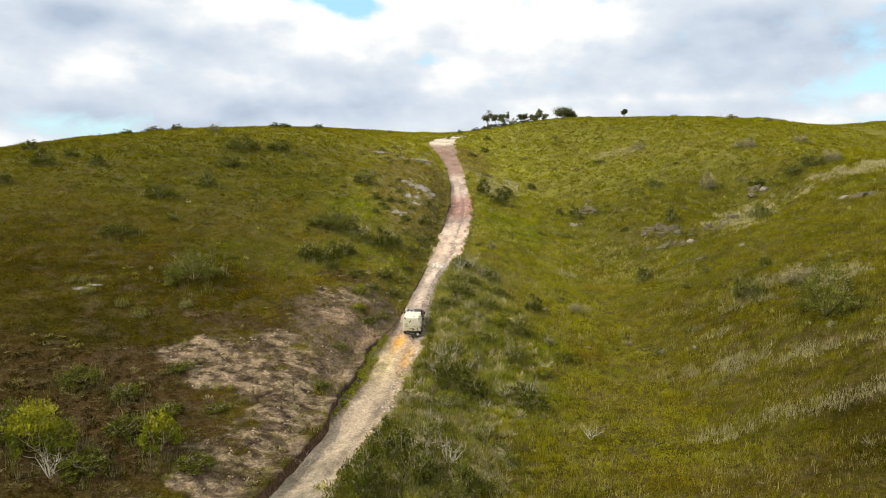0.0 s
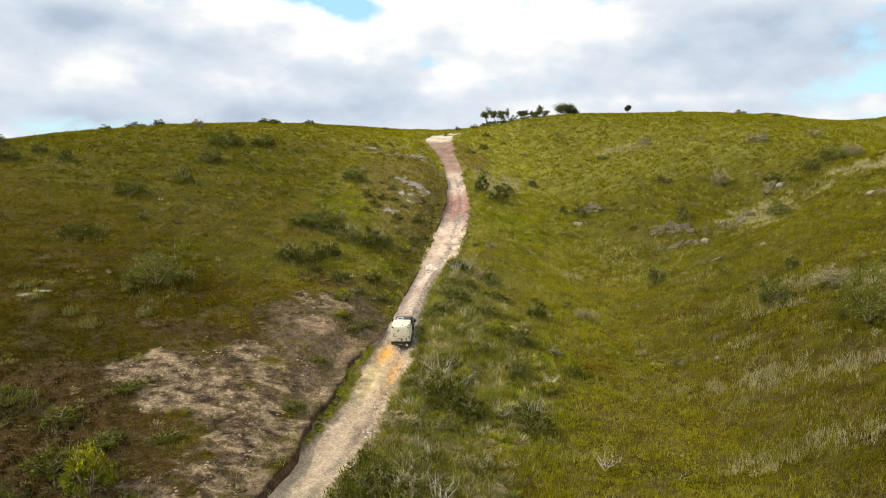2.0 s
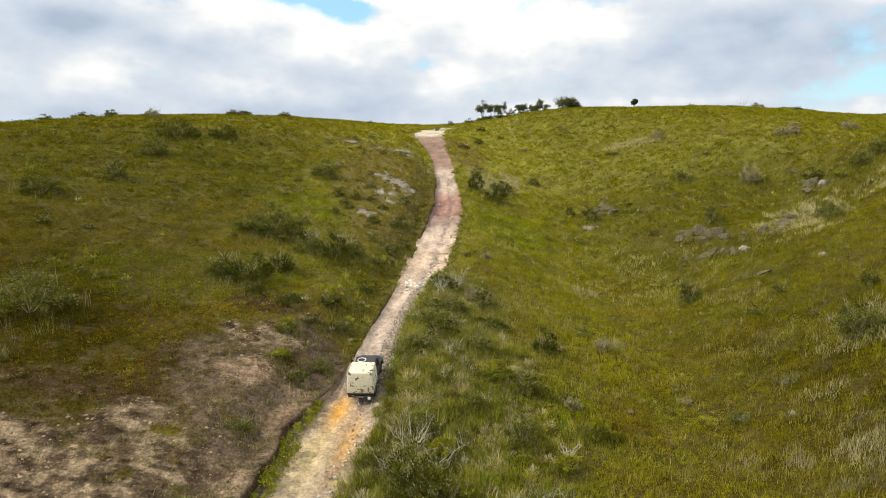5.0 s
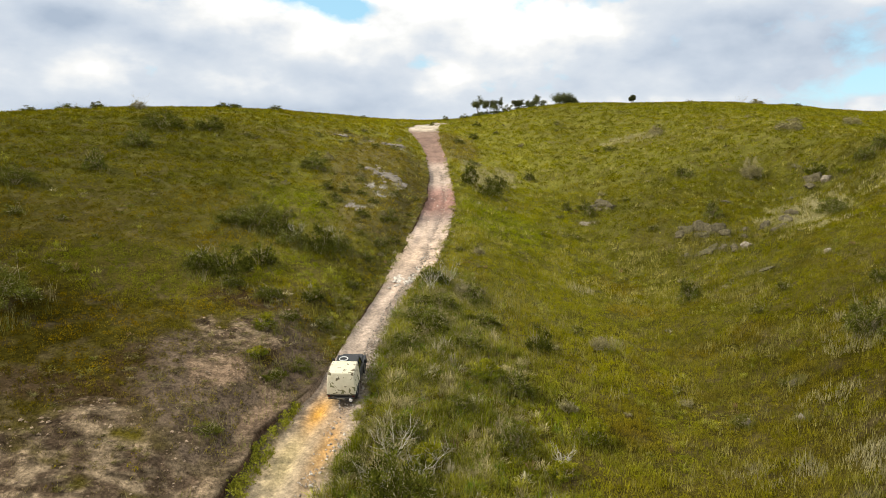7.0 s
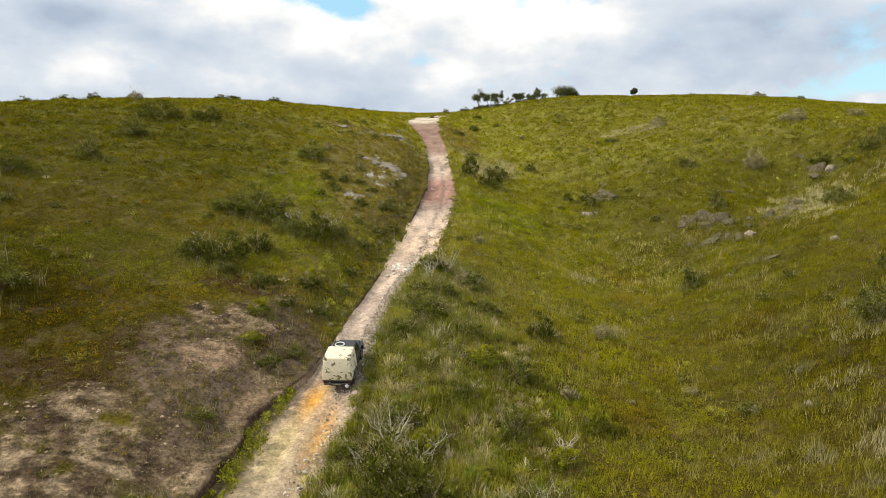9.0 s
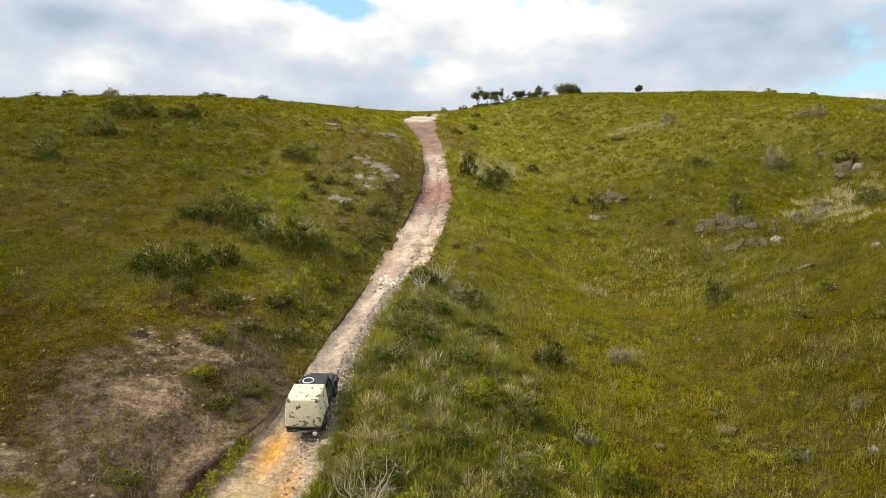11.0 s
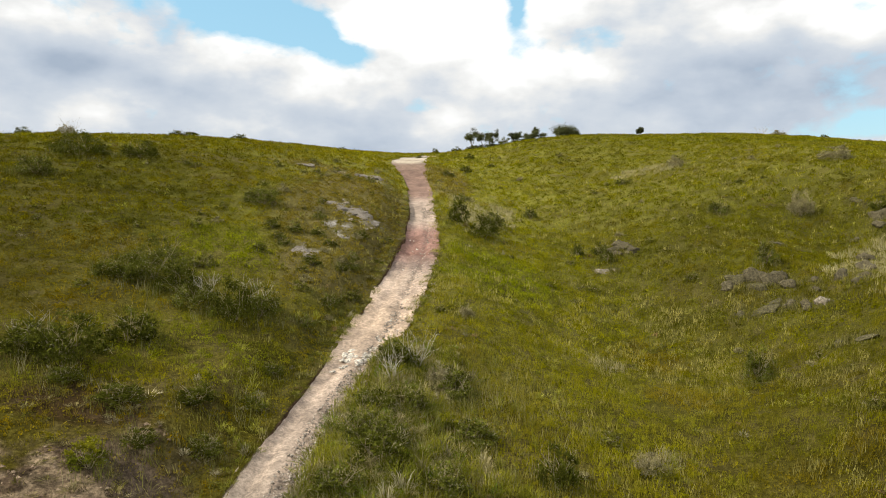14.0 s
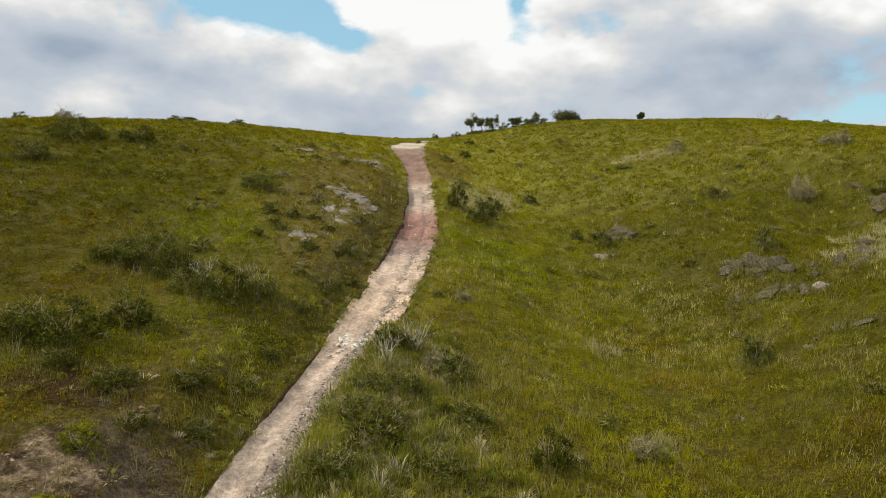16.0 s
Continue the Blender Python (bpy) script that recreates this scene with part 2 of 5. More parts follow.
GREY = ((40.0, 99.5, 4.0, 3.4), (39.5, 93.5, 3.4, 1.8), (44.0, 102.5, 4.0, 3.0), (47.0, 107.5, 5.0, 3.4), (53.7, 104.8, 4.6, 3.0), (60.4, 103.8, 4.6, 3.2), (65.0, 106.0, 4.0, 3.0),
        (29.8, 69.8, 2.6, 2.0), (33.2, 70.0, 2.8, 2.4), (36.5, 66.5, 3.2, 3.6), (19.5, 57.9, 2.6, 1.3), (24.0, 56.6, 3.2, 1.6), (28.4, 53.0, 3.0, 1.7), (31.6, 49.6, 3.0, 2.0),
        (19.2, 45.7, 2.4, 1.1), (21.8, 46.5, 2.0, 1.1), (24.0, 44.2, 2.4, 1.2), (27.2, 42.5, 2.6, 1.4), (-1.6, 39.0, 2.2, 1.5), (1.8, 38.9, 2.2, 1.5), (7.4, 54.0, 1.3, 1.1), (25.0, 63.2, 2.0, 1.2),
        (29.2, 67.0, 2.6, 2.0), (8.6, 125.0, 3.0, 8.5), (11.0, 128.0, 3.0, 5.0), (15.0, 75.5, 1.4, 1.6), (15.9, 88.4, 1.3, 2.0), (13.9, 67.0, 1.3, 0.9), (37.0, 150.0, 6.0, 2.6))
RUST = ((19.6, 84.7, 2.4, 3.0), (21.1, 74.3, 2.2, 1.5), (20.2, 93.0, 2.6, 3.4), (13.4, 63.4, 2.2, 4.2), (14.0, 39.5, 4.5, 2.6), (20.0, 38.0, 4.5, 2.6), (24.5, 40.2, 3.0, 1.6), (25.2, 74.6, 1.8, 2.0), (-30.0, 62.0, 9.0, 7.0), (-21.0, 57.5, 8.0, 3.4),
        (-16.0, 63.5, 3.0, 2.2), (-36.0, 78.0, 8.0, 6.0), (-19.0, 92.0, 5.0, 4.0))
LITTER = ((-5.4, 63.6, 1.5, 4.0), (-9.2, 59.0, 3.4, 4.4), (-7.8, 53.0, 1.8, 4.0), (-10.8, 62.0, 2.2, 2.4), (-7.4, 66.0, 2.2, 1.8), (-12.6, 47.5, 2.0, 1.6))
DULL = ((-4.5, 114.0, 7.0, 20.0), (-4.0, 97.0, 4.0, 8.0), (5.5, 146.0, 4.0, 14.0), (-9.0, 132.0, 7.0, 3.0))
LUSH = ((9.0, 104.0, 7.0, 9.0), (-8.0, 76.0, 6.0, 6.0), (6.0, 52.0, 5.0, 7.0), (12.0, 63.0, 6.0, 6.0), (-18, 72, 8, 6), (-12, 94, 7, 8))


def bareness(x, y):
    n = fbm(x / 1.7, y / 1.7, 4, 31)
    return np.clip((blobs(x, y, BARE) * 1.05 + (n - 0.52) * 2.4) * (blobs(x, y, BARE) > 0), 0, 1)


def stoniness(x, y):
    n = fbm(x / 0.9, y / 0.9, 4, 35)
    return np.clip((blobs(x, y, STONY) * 0.8 + (n - 0.62) * 3.0) * (blobs(x, y, STONY) > 0), 0, 1)


# ---------------------------------------------------------------- materials
def material(name):
    m = bpy.data.materials.new(name)
    m.use_nodes = True
    t = m.node_tree
    return m, t, t.nodes["Principled BSDF"]


def position(tree):
    return tree.nodes.new("ShaderNodeNewGeometry").outputs["Position"]


def object_space(tree):
    return tree.nodes.new("ShaderNodeTexCoord").outputs["Object"]


def relief(tree, bsdf, height, strength, distance):
    b = node(tree, "ShaderNodeBump", Strength=strength, Distance=distance)
    tree.links.new(height, b.inputs["Height"])
    tree.links.new(b.outputs[0], bsdf.inputs["Normal"])


def tinted(tree):
    n = tree.nodes.new("ShaderNodeAttribute")
    n.attribute_name = "tint"
    return n.outputs["Color"]


def plain(name, colour, rough=0.6, metal=0.0, vary=0.25, scale=6.0, bump=0.0):
    m, t, b = material(name)
    p = object_space(t)
    n = noise_tex(t, p, scale, 5)
    dark, light = tuple(c * (1 - vary) for c in colour), tuple(min(1, c * (1 + vary)) for c in colour)
    t.links.new(ramp(t, n, ((0.3, dark), (0.7, light))), b.inputs["Base Color"])
    b.inputs["Roughness"].default_value, b.inputs["Metallic"].default_value = rough, metal
    if bump:
        relief(t, b, noise_tex(t, p, scale * 6, 4), 0.5, bump)
    return m


def tint_material(name, through_light=0.0, grain=9.0, spread=0.30, rough=0.85, bump=0.0, speckle=0.0, shine=0.0):
    """Colour from the mesh's own tint, broken up by noise; leaves let some light through."""
    m, t, b = material(name)
    p = position(t)
    n = noise_tex(t, p, grain, 4)
    col = mixed(t, 1.0, tinted(t), ramp(t, n, ((0.25, 1 - spread), (0.75, 1 + spread))), "MULTIPLY")
    if speckle:
        fleck = noise_tex(t, p, 6.5, 8, 0.78)
        col = mixed(t, 1.0, col, ramp(t, fleck, ((0.38, 1 - speckle), (0.51, 1.0), (0.62, 1 + speckle))), "MULTIPLY")
    t.links.new(col, b.inputs["Base Color"])
    b.inputs["Roughness"].default_value = rough
    b.inputs["Specular IOR Level"].default_value = shine
    if bump:
        h = maths(t, "ADD", noise_tex(t, p, 7, 6, 0.65), maths(t, "MULTIPLY", noise_tex(t, p, 40, 3), 0.35))
        relief(t, b, h, 0.8, bump)
    if through_light:
        lit, join = t.nodes.new("ShaderNodeBsdfTranslucent"), node(t, "ShaderNodeMixShader", Fac=through_light)
        t.links.new(col, lit.inputs[0])
        t.links.new(b.outputs[0], join.inputs[1])
        t.links.new(lit.outputs[0], join.inputs[2])
        t.links.new(join.outputs[0], t.nodes["Material Output"].inputs[0])
    return m


LEAF = tint_material("leaf", 0.20)
GRASS = tint_material("grass_blade", 0.25)
SOIL = tint_material("soil", 0.0, 3.0, 0.35, 0.95, 0.10, 0.55)
TRACK_EARTH = tint_material("track_earth", 0.0, 2.2, 0.30, 0.92, 0.10, 0.36, 0.1)
WOOD = tint_material("weathered_wood", 0.0, 20.0, 0.25, 0.8, 0.01)
STONE = tint_material("stone", 0.0, 6.0, 0.45, 0.9, 0.14, 0.60, 0.1)
BLACK_PAINT = plain("black_paint", (0.014, 0.015, 0.016), 0.50, 0.0, 0.3, 5)
RUBBER = plain("rubber", (0.022, 0.021, 0.020), 0.8, 0.0, 0.3, 8, 0.01)
GLASS = plain("dark_window_glass", (0.012, 0.014, 0.016), 0.06, 0.0, 0.1, 3)
STEEL = plain("dull_steel", (0.32, 0.32, 0.31), 0.42, 0.9, 0.2, 8)
DARK_STEEL = plain("dark_steel", (0.05, 0.048, 0.045), 0.55, 0.6, 0.35, 7)
PALE = plain("pale_plastic", (0.62, 0.62, 0.60), 0.5, 0.0, 0.1, 8)
RED_LENS = plain("red_lens", (0.07, 0.008, 0.007), 0.2, 0.0, 0.15, 9)
PLATE = plain("plate", (0.20, 0.19, 0.15), 0.5, 0.0, 0.15, 12)


def canvas_material():
    """Cream camouflage canvas with scattered brown and olive blotches."""
    m, t, b = material("camouflage_canvas")
    p = object_space(t)
    base = ramp(t, noise_tex(t, p, 4, 5), ((0.3, (0.50, 0.455, 0.325)), (0.7, (0.62, 0.575, 0.435))))
    spots = ramp(t, noise_tex(t, p, 4.1, 1.8, 0.45, 0.6), ((0.605, 0.0), (0.618, 1.0)))
    tone = ramp(t, noise_tex(t, p, 2.2, 1), ((0.45, (0.11, 0.085, 0.05)), (0.55, (0.17, 0.16, 0.075))))
    t.links.new(mixed(t, spots, base, tone), b.inputs["Base Color"])
    b.inputs["Roughness"].default_value = 0.9
    relief(t, b, maths(t, "ADD", noise_tex(t, p, 3, 3), maths(t, "MULTIPLY", noise_tex(t, p, 120, 2), 0.1)), 0.35, 0.05)
    return m


CANVAS = canvas_material()


# ---------------------------------------------------------------- mesh helpers
def mesh_np(name, verts, faces, mat, tint=None, smooth=False):
    """A mesh from arrays: verts (n, 3), faces (m, 3 or 4), tint (n, 3)."""
    verts, faces = np.asarray(verts, np.float32), np.asarray(faces, np.int32)
    me = bpy.data.meshes.new(name)
    me.vertices.add(len(verts))
    me.vertices.foreach_set("co", verts.ravel())
    k = faces.shape[1]
    me.loops.add(faces.size)
    me.loops.foreach_set("vertex_index", faces.ravel())
    me.polygons.add(len(faces))
    me.polygons.foreach_set("loop_start", np.arange(0, faces.size, k, dtype=np.int32))
    if smooth:
        me.polygons.foreach_set("use_smooth", np.ones(len(faces), bool))
    if tint is not None:
        a = me.color_attributes.new("tint", "FLOAT_COLOR", "POINT")
        a.data.foreach_set("color", np.c_[np.asarray(tint, np.float32), np.ones(len(verts), np.float32)].ravel())
    me.materials.append(mat)
    me.update(calc_edges=True)
    return me


def part(name, bm, mat, parent, label="", smooth=False):
    """One mesh object under a thing or a part."""
    me = bpy.data.meshes.new(name)
    bm.to_mesh(me)
    bm.free()
    me.materials.append(mat)
    for p in me.polygons:
        p.use_smooth = smooth
    ob = new(name, me)
    ob.parent = parent
    return tagged(ob, label)


def box(x0, x1, y0, y1, z0, z1, bevel=0.02, top=(1, 1), shift=0.0, segs=2):
    """A bevelled box; its top may be narrower in x and y, and moved along y."""
    bm = bmesh.new()
    bmesh.ops.create_cube(bm, size=1)
    cx, cy = (x0 + x1) / 2, (y0 + y1) / 2
    for v in bm.verts:
        up = v.co.z > 0
        v.co = Vector((cx + v.co.x * (x1 - x0) * (top[0] if up else 1), cy + v.co.y * (y1 - y0) * (top[1] if up else 1) + (shift if up else 0), z1 if up else z0))
    if bevel:
        bmesh.ops.bevel(bm, geom=bm.edges[:], offset=bevel, segments=segs, profile=0.6, affect="EDGES")
    return bm


def tubes(paths, sides=4):
    """Tapered tubes along paths of (point, radius): verts and faces."""
    verts, faces = [], []
    for path in paths:
        base = len(verts)
        for i, (p, r) in enumerate(path):
            a, b = path[max(i - 1, 0)][0], path[min(i + 1, len(path) - 1)][0]
            d = (b - a).normalized()
            s = d.orthogonal().normalized()
            q = d.cross(s)
            for k in range(sides):
                w = 2 * math.pi * k / sides
                verts.append(p + (s * math.cos(w) + q * math.sin(w)) * r)
        for i in range(len(path) - 1):
            for k in range(sides):
                a, b = base + i * sides + k, base + i * sides + (k + 1) % sides
                faces.append((a, b, b + sides, a + sides))
    return np.array([tuple(v) for v in verts]), np.array(faces)


# ---------------------------------------------------------------- ground, one sheet to the horizon
def axis(spans, reach, gradation=1.16):
    """Grid lines: (from, to, pitch) spans end to end, then ever wider steps out to the reach."""
    mid = np.concatenate([np.arange(a, b - 1e-6, p) for a, b, p in spans] + [[spans[-1][1]]])
    left, right = [], []
    a, b, d, e = mid[0], mid[-1], spans[0][2], spans[-1][2]
    while a > -reach or b < reach:
        d, e = d * gradation, e * gradation
        a, b = a - d, b + e
        left.append(a)
        right.append(b)
    return np.concatenate([left[::-1], mid, right])


def gradation(x, y):
    """Cloud shade painted into plant and soil colour over the foreground, both flanks darkened too; paler beside the
    track and near the crest.
    """
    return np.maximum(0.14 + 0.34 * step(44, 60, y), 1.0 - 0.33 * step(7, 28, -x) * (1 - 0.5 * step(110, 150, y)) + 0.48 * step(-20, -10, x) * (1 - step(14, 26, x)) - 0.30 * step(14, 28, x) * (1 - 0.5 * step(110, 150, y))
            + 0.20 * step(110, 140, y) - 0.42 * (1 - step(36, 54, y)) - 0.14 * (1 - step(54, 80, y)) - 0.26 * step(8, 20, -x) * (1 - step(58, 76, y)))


def ground_tint(x, y):
    """Colour of the earth: dark soil deepened by painted gap shade under the heath, pale and broken on the scrapes,
    grey-brown under litter.
    """
    n1, n2 = fbm(x / 9, y / 9, 4, 51), fbm(x / 1.1, y / 1.1, 3, 52)
    turf = step(60, 105, y)[:, None]
    heath = np.array((0.066, 0.054, 0.008)) * (1 - turf) + (np.array((0.112, 0.106, 0.020)) * (1 + 0.36 * step(105, 145, y)[:, None])) * turf
    heath = heath * (0.72 + 0.56 * n1[:, None]) * (0.42 + 1.16 * fbm(x / 1.4, y / 1.4, 3, 53)[:, None])
    dull = np.clip(blobs(x, y, DULL) * 1.2 + (n1 - 0.5), 0, 1)[:, None] * 0.9
    heath = heath * (1 - dull) + np.array((0.125, 0.104, 0.036)) * (0.6 + 0.8 * n2[:, None]) * dull
    # the painted foreground and flank shade goes into the soil as well
    heath = heath * (0.33 + 0.46 * gradation(x, y))[:, None]
    brown = np.clip(blobs(x, y, BROWN) * 1.1 + (n1 - 0.5), 0, 1)[:, None]
    heath = heath * (1 - brown) + np.array((0.046, 0.030, 0.012)) * brown
    bend = 1.2 * fbm(x / 2.0, y / 2.0, 2, 57)
    streak = step(0.40, 0.55, fbm((x + 0.4 * y) / 0.8 + bend, (y - 0.2 * x) / 0.55 + bend, 4, 54))[:, None]
    fine = fbm(x / 0.38, y / 0.30, 3, 56)[:, None]
    crack = step(0.36, 0.46, fbm(x / 0.8 + bend, y / 0.5, 3, 58))[:, None] * 0.55 + 0.45
    pale = np.array((0.335, 0.250, 0.158)) * (0.40 + 1.1 * fine) * streak + np.array((0.135, 0.094, 0.060)) * (0.4 + fine) * (1 - streak)
    pale = pale * crack * 0.70
    warm = np.array((0.20, 0.138, 0.090)) * (0.4 + 1.1 * fine)
    soil = pale * step(0.26, 0.46, n1)[:, None] + warm * (1 - step(0.26, 0.46, n1))[:, None]
    b = step(0.30, 0.75, bareness(x, y))[:, None]
    tint = heath * (1 - b) + soil * b
    g = np.clip(blobs(x, y, LITTER) * 1.2 + (n2 - 0.5), 0, 1)[:, None] * (1 - b)
    tint = tint * (1 - g) + np.array((0.112, 0.082, 0.056)) * (0.4 + 1.1 * fbm(x / 0.45, y / 0.45, 3, 55)[:, None]) * g
    s = step(0.35, 0.8, stoniness(x, y))[:, None]
    tint = tint * (1 - s) + np.array((0.34, 0.31, 0.27)) * (0.4 + 0.9 * n2[:, None]) * s
    far = step(260, 420, np.hypot(x - 20, y - 110))[:, None]
    return tint * (1 - far) + np.array((0.060, 0.070, 0.030)) * (0.6 + 0.8 * fbm(x / 40, y / 40, 4, 59)[:, None]) * far


def make_ground():
    xs = axis(((-46, -24, 0.8), (-24, -4, 0.13), (-4, 52, 0.8)), 4500)
    ys = axis(((26, 32, 0.8), (32, 69, 0.15), (69, 190, 0.8)), 4500)
    gx, gy = np.meshgrid(xs, ys)
    x, y = gx.ravel(), gy.ravel()
    z = ground(x, y)
    nx = len(xs)
    i = (np.arange(len(ys) - 1)[:, None] * nx + np.arange(nx - 1)[None]).ravel()
    faces = np.stack([i, i + 1, i + 1 + nx, i + nx], 1)
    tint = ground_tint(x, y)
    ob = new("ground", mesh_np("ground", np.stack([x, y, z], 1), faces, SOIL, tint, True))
    tagged(ob, "rolling heath hillside with bare pale soil scrapes", "ground", kind="structure")


def band(y, stops):
    rows = np.array([(a, *c) for a, c in stops])
    return np.stack([np.interp(y, rows[:, 0], rows[:, k]) for k in (1, 2, 3)], -1)


def make_track():
    """The worn earth bed with its ruts and rock steps, and the cut banks on either side."""
    ys = np.arange(TRACK_Y0, TRACK_Y1, 0.22)
    mid, left, right, depth = edges(ys)
    ts = np.linspace(0, 1, 23)
    x = (mid - left - 0.15)[:, None] + (left + right + 0.3)[:, None] * ts[None]
    y = np.repeat(ys[:, None], len(ts), 1)
    z = bed(ys)[:, None] + 0 * x
    side = (x - mid[:, None])
    z = z - (0.13 * np.exp(-((side + 0.55) / 0.28) ** 2) + 0.16 * np.exp(-((side - 0.75) / 0.30) ** 2)) * (1 - 0.75 * step(110, 130, y))
    z = z + 0.30 * (fbm(x / 1.6, y / 2.2, 4, 61) - 0.5) + 0.10 * (fbm(x / 0.35, y / 0.45, 3, 62) - 0.5)
    z = z + 0.10 * np.floor(3 * fbm(x / 2.5, y / 1.2, 2, 63)) * step(80, 84, y) * (1 - step(112, 118, y))
    z = z + 0.35 * np.clip(np.abs(side) / np.where(side < 0, left[:, None], right[:, None]) - 0.72, 0, 1)
    # earth colours along y; the stops below 50 include painted cloud shade
    cols = 0.84 * band(ys, ((8, (0.32, 0.26, 0.18)), (40, (0.33, 0.265, 0.185)), (48, (0.35, 0.27, 0.19)), (54, (0.39, 0.305, 0.205)), (57, (0.40, 0.305, 0.20)), (60, (0.42, 0.335, 0.255)),
                     (64, (0.46, 0.365, 0.285)), (75, (0.48, 0.375, 0.295)), (82, (0.50, 0.385, 0.295)), (88, (0.54, 0.405, 0.295)), (96, (0.55, 0.425, 0.33)), (100, (0.44, 0.34, 0.265)),
                     (103, (0.33, 0.245, 0.20)), (107, (0.27, 0.155, 0.122)), (115, (0.31, 0.18, 0.145)), (119, (0.48, 0.375, 0.30)), (128, (0.47, 0.365, 0.29)), (132, (0.27, 0.175, 0.135)),
                     (150, (0.24, 0.155, 0.118)), (159, (0.28, 0.195, 0.145)), (163, (0.50, 0.42, 0.32)), (205, (0.52, 0.45, 0.35))))
    tint = np.repeat(cols[:, None, :], len(ts), 1)
    n = fbm(x / 1.1, y / 1.9, 4, 64)[..., None]
    tint = tint * (0.45 + 0.85 * n + 0.30 * fbm(x / 0.3, y / 0.5, 3, 65)[..., None])
    rust = (np.exp(-((y - 60.0) / 1.7) ** 2 - ((side + 0.50) / 0.60) ** 2) + 0.6 * np.exp(-((y - 57.0) / 2.6) ** 2 - ((side - 0.75) / 0.45) ** 2))[..., None] * (0.5 + n)
    tint = tint * (1 - np.clip(rust, 0, 1)) + np.array((0.50, 0.25, 0.04)) * np.clip(rust, 0, 1)
    sulphur = (np.exp(-((y - 55.8) / 2.4) ** 2 - ((side + 0.85) / 0.6) ** 2) + 0.8 * np.exp(-((y - 62.4) / 1.6) ** 2 - ((side + 0.1) / 0.5) ** 2))[..., None] * n * 1.2
    tint = tint * (1 - 0.6 * np.clip(sulphur, 0, 1)) + np.array((0.50, 0.40, 0.15)) * 0.6 * np.clip(sulphur, 0, 1)
    grey = (step(0.35, 0.75, side / right[:, None]) * step(58, 62, y) * (1 - step(76, 79, y)))[..., None] * 0.7
    tint = tint * (1 - grey) + np.array((0.21, 0.175, 0.15)) * grey
    green = (step(0.1, 0.35, -side - track(ys)[1][:, None]) * (verge(ys) > 0.1)[:, None])[..., None]
    tint = tint * (1 - green) + np.array((0.10, 0.080, 0.040)) * (0.5 + n) * green
    z = z + 0.22 * green[..., 0]
    k = len(ts)
    i = (np.arange(len(ys) - 1)[:, None] * k + np.arange(k - 1)[None]).ravel()
    faces = np.stack([i, i + 1, i + 1 + k, i + k], 1)
    me = mesh_np("track", np.stack([x, y, z], -1).reshape(-1, 3), faces, TRACK_EARTH, tint.reshape(-1, 3), True)
    tagged(new("track", me), "rutted pale earth track with ochre and red stains", "track", kind="structure")
    for name, sign, run, edge in (("bank_left", -1, 0.22, left), ("bank_right", 1, 0.75, right)):
        us = np.linspace(0, 1, 9)
        e = mid + sign * edge
        jag = 0.30 * (fbm(ys / 0.7, ys * 0 + 3, 3, 66 + sign) - 0.4)
        out = (0.0 + us[None] * (run + jag[:, None] * us[None]))
        bx = e[:, None] - sign * 0.18 + sign * out
        bx[:, -1] = e + sign * (run + 1.0)
        bx[:, -2] = e + sign * (run + 0.45)
        by = np.repeat(ys[:, None], len(us), 1)
        low = bed(ys)[:, None] - 0.12
        high = surface(bx, by) + 0.02
        rise = np.clip(us[None] / 0.70, 0, 1) ** (0.75 if sign < 0 else 1.1)
        bz = low + (high - low) * rise + 0.12 * (fbm(by / 0.5, us[None] * 3 + 0 * by, 3, 68) - 0.5) * (1 - rise)
        bz[:, -1] = surface(bx[:, -1], ys) - 0.05
        # left face: brown earth with its shade painted in; right face: pale earth
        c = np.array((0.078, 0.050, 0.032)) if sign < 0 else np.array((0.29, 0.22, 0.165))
        dusty = (step(58, 61, by) * (1 - step(68, 72, by)))[..., None] * (sign < 0)
        ct = (c * (1 - dusty) + np.array((0.26, 0.20, 0.145)) * dusty) * (0.5 + 1.0 * fbm(by / 0.6, us[None] * 2 + 0 * by, 3, 69))[..., None]
        ct[:, 5:] = ground_tint(bx[:, 5:].ravel(), by[:, 5:].ravel()).reshape(ct[:, 5:].shape)
        k = len(us)
        i = (np.arange(len(ys) - 1)[:, None] * k + np.arange(k - 1)[None]).ravel()
        faces = np.stack([i, i + 1, i + 1 + k, i + k], 1)
        if sign < 0:
            faces = faces[:, ::-1]
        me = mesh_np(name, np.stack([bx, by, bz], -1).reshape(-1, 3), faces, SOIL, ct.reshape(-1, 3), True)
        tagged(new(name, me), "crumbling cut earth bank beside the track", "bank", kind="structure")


make_ground()
make_track()


# ---------------------------------------------------------------- heath, grass and reed
def off_track(x, y):
    """Metres outside the edge of the track, negative on it."""
    mid, left, right, depth = edges(y)
    d = np.where(x < mid, mid - x - left, x - mid - right)
    return np.where((y > TRACK_Y1) | (y < TRACK_Y0), 9.0, d)


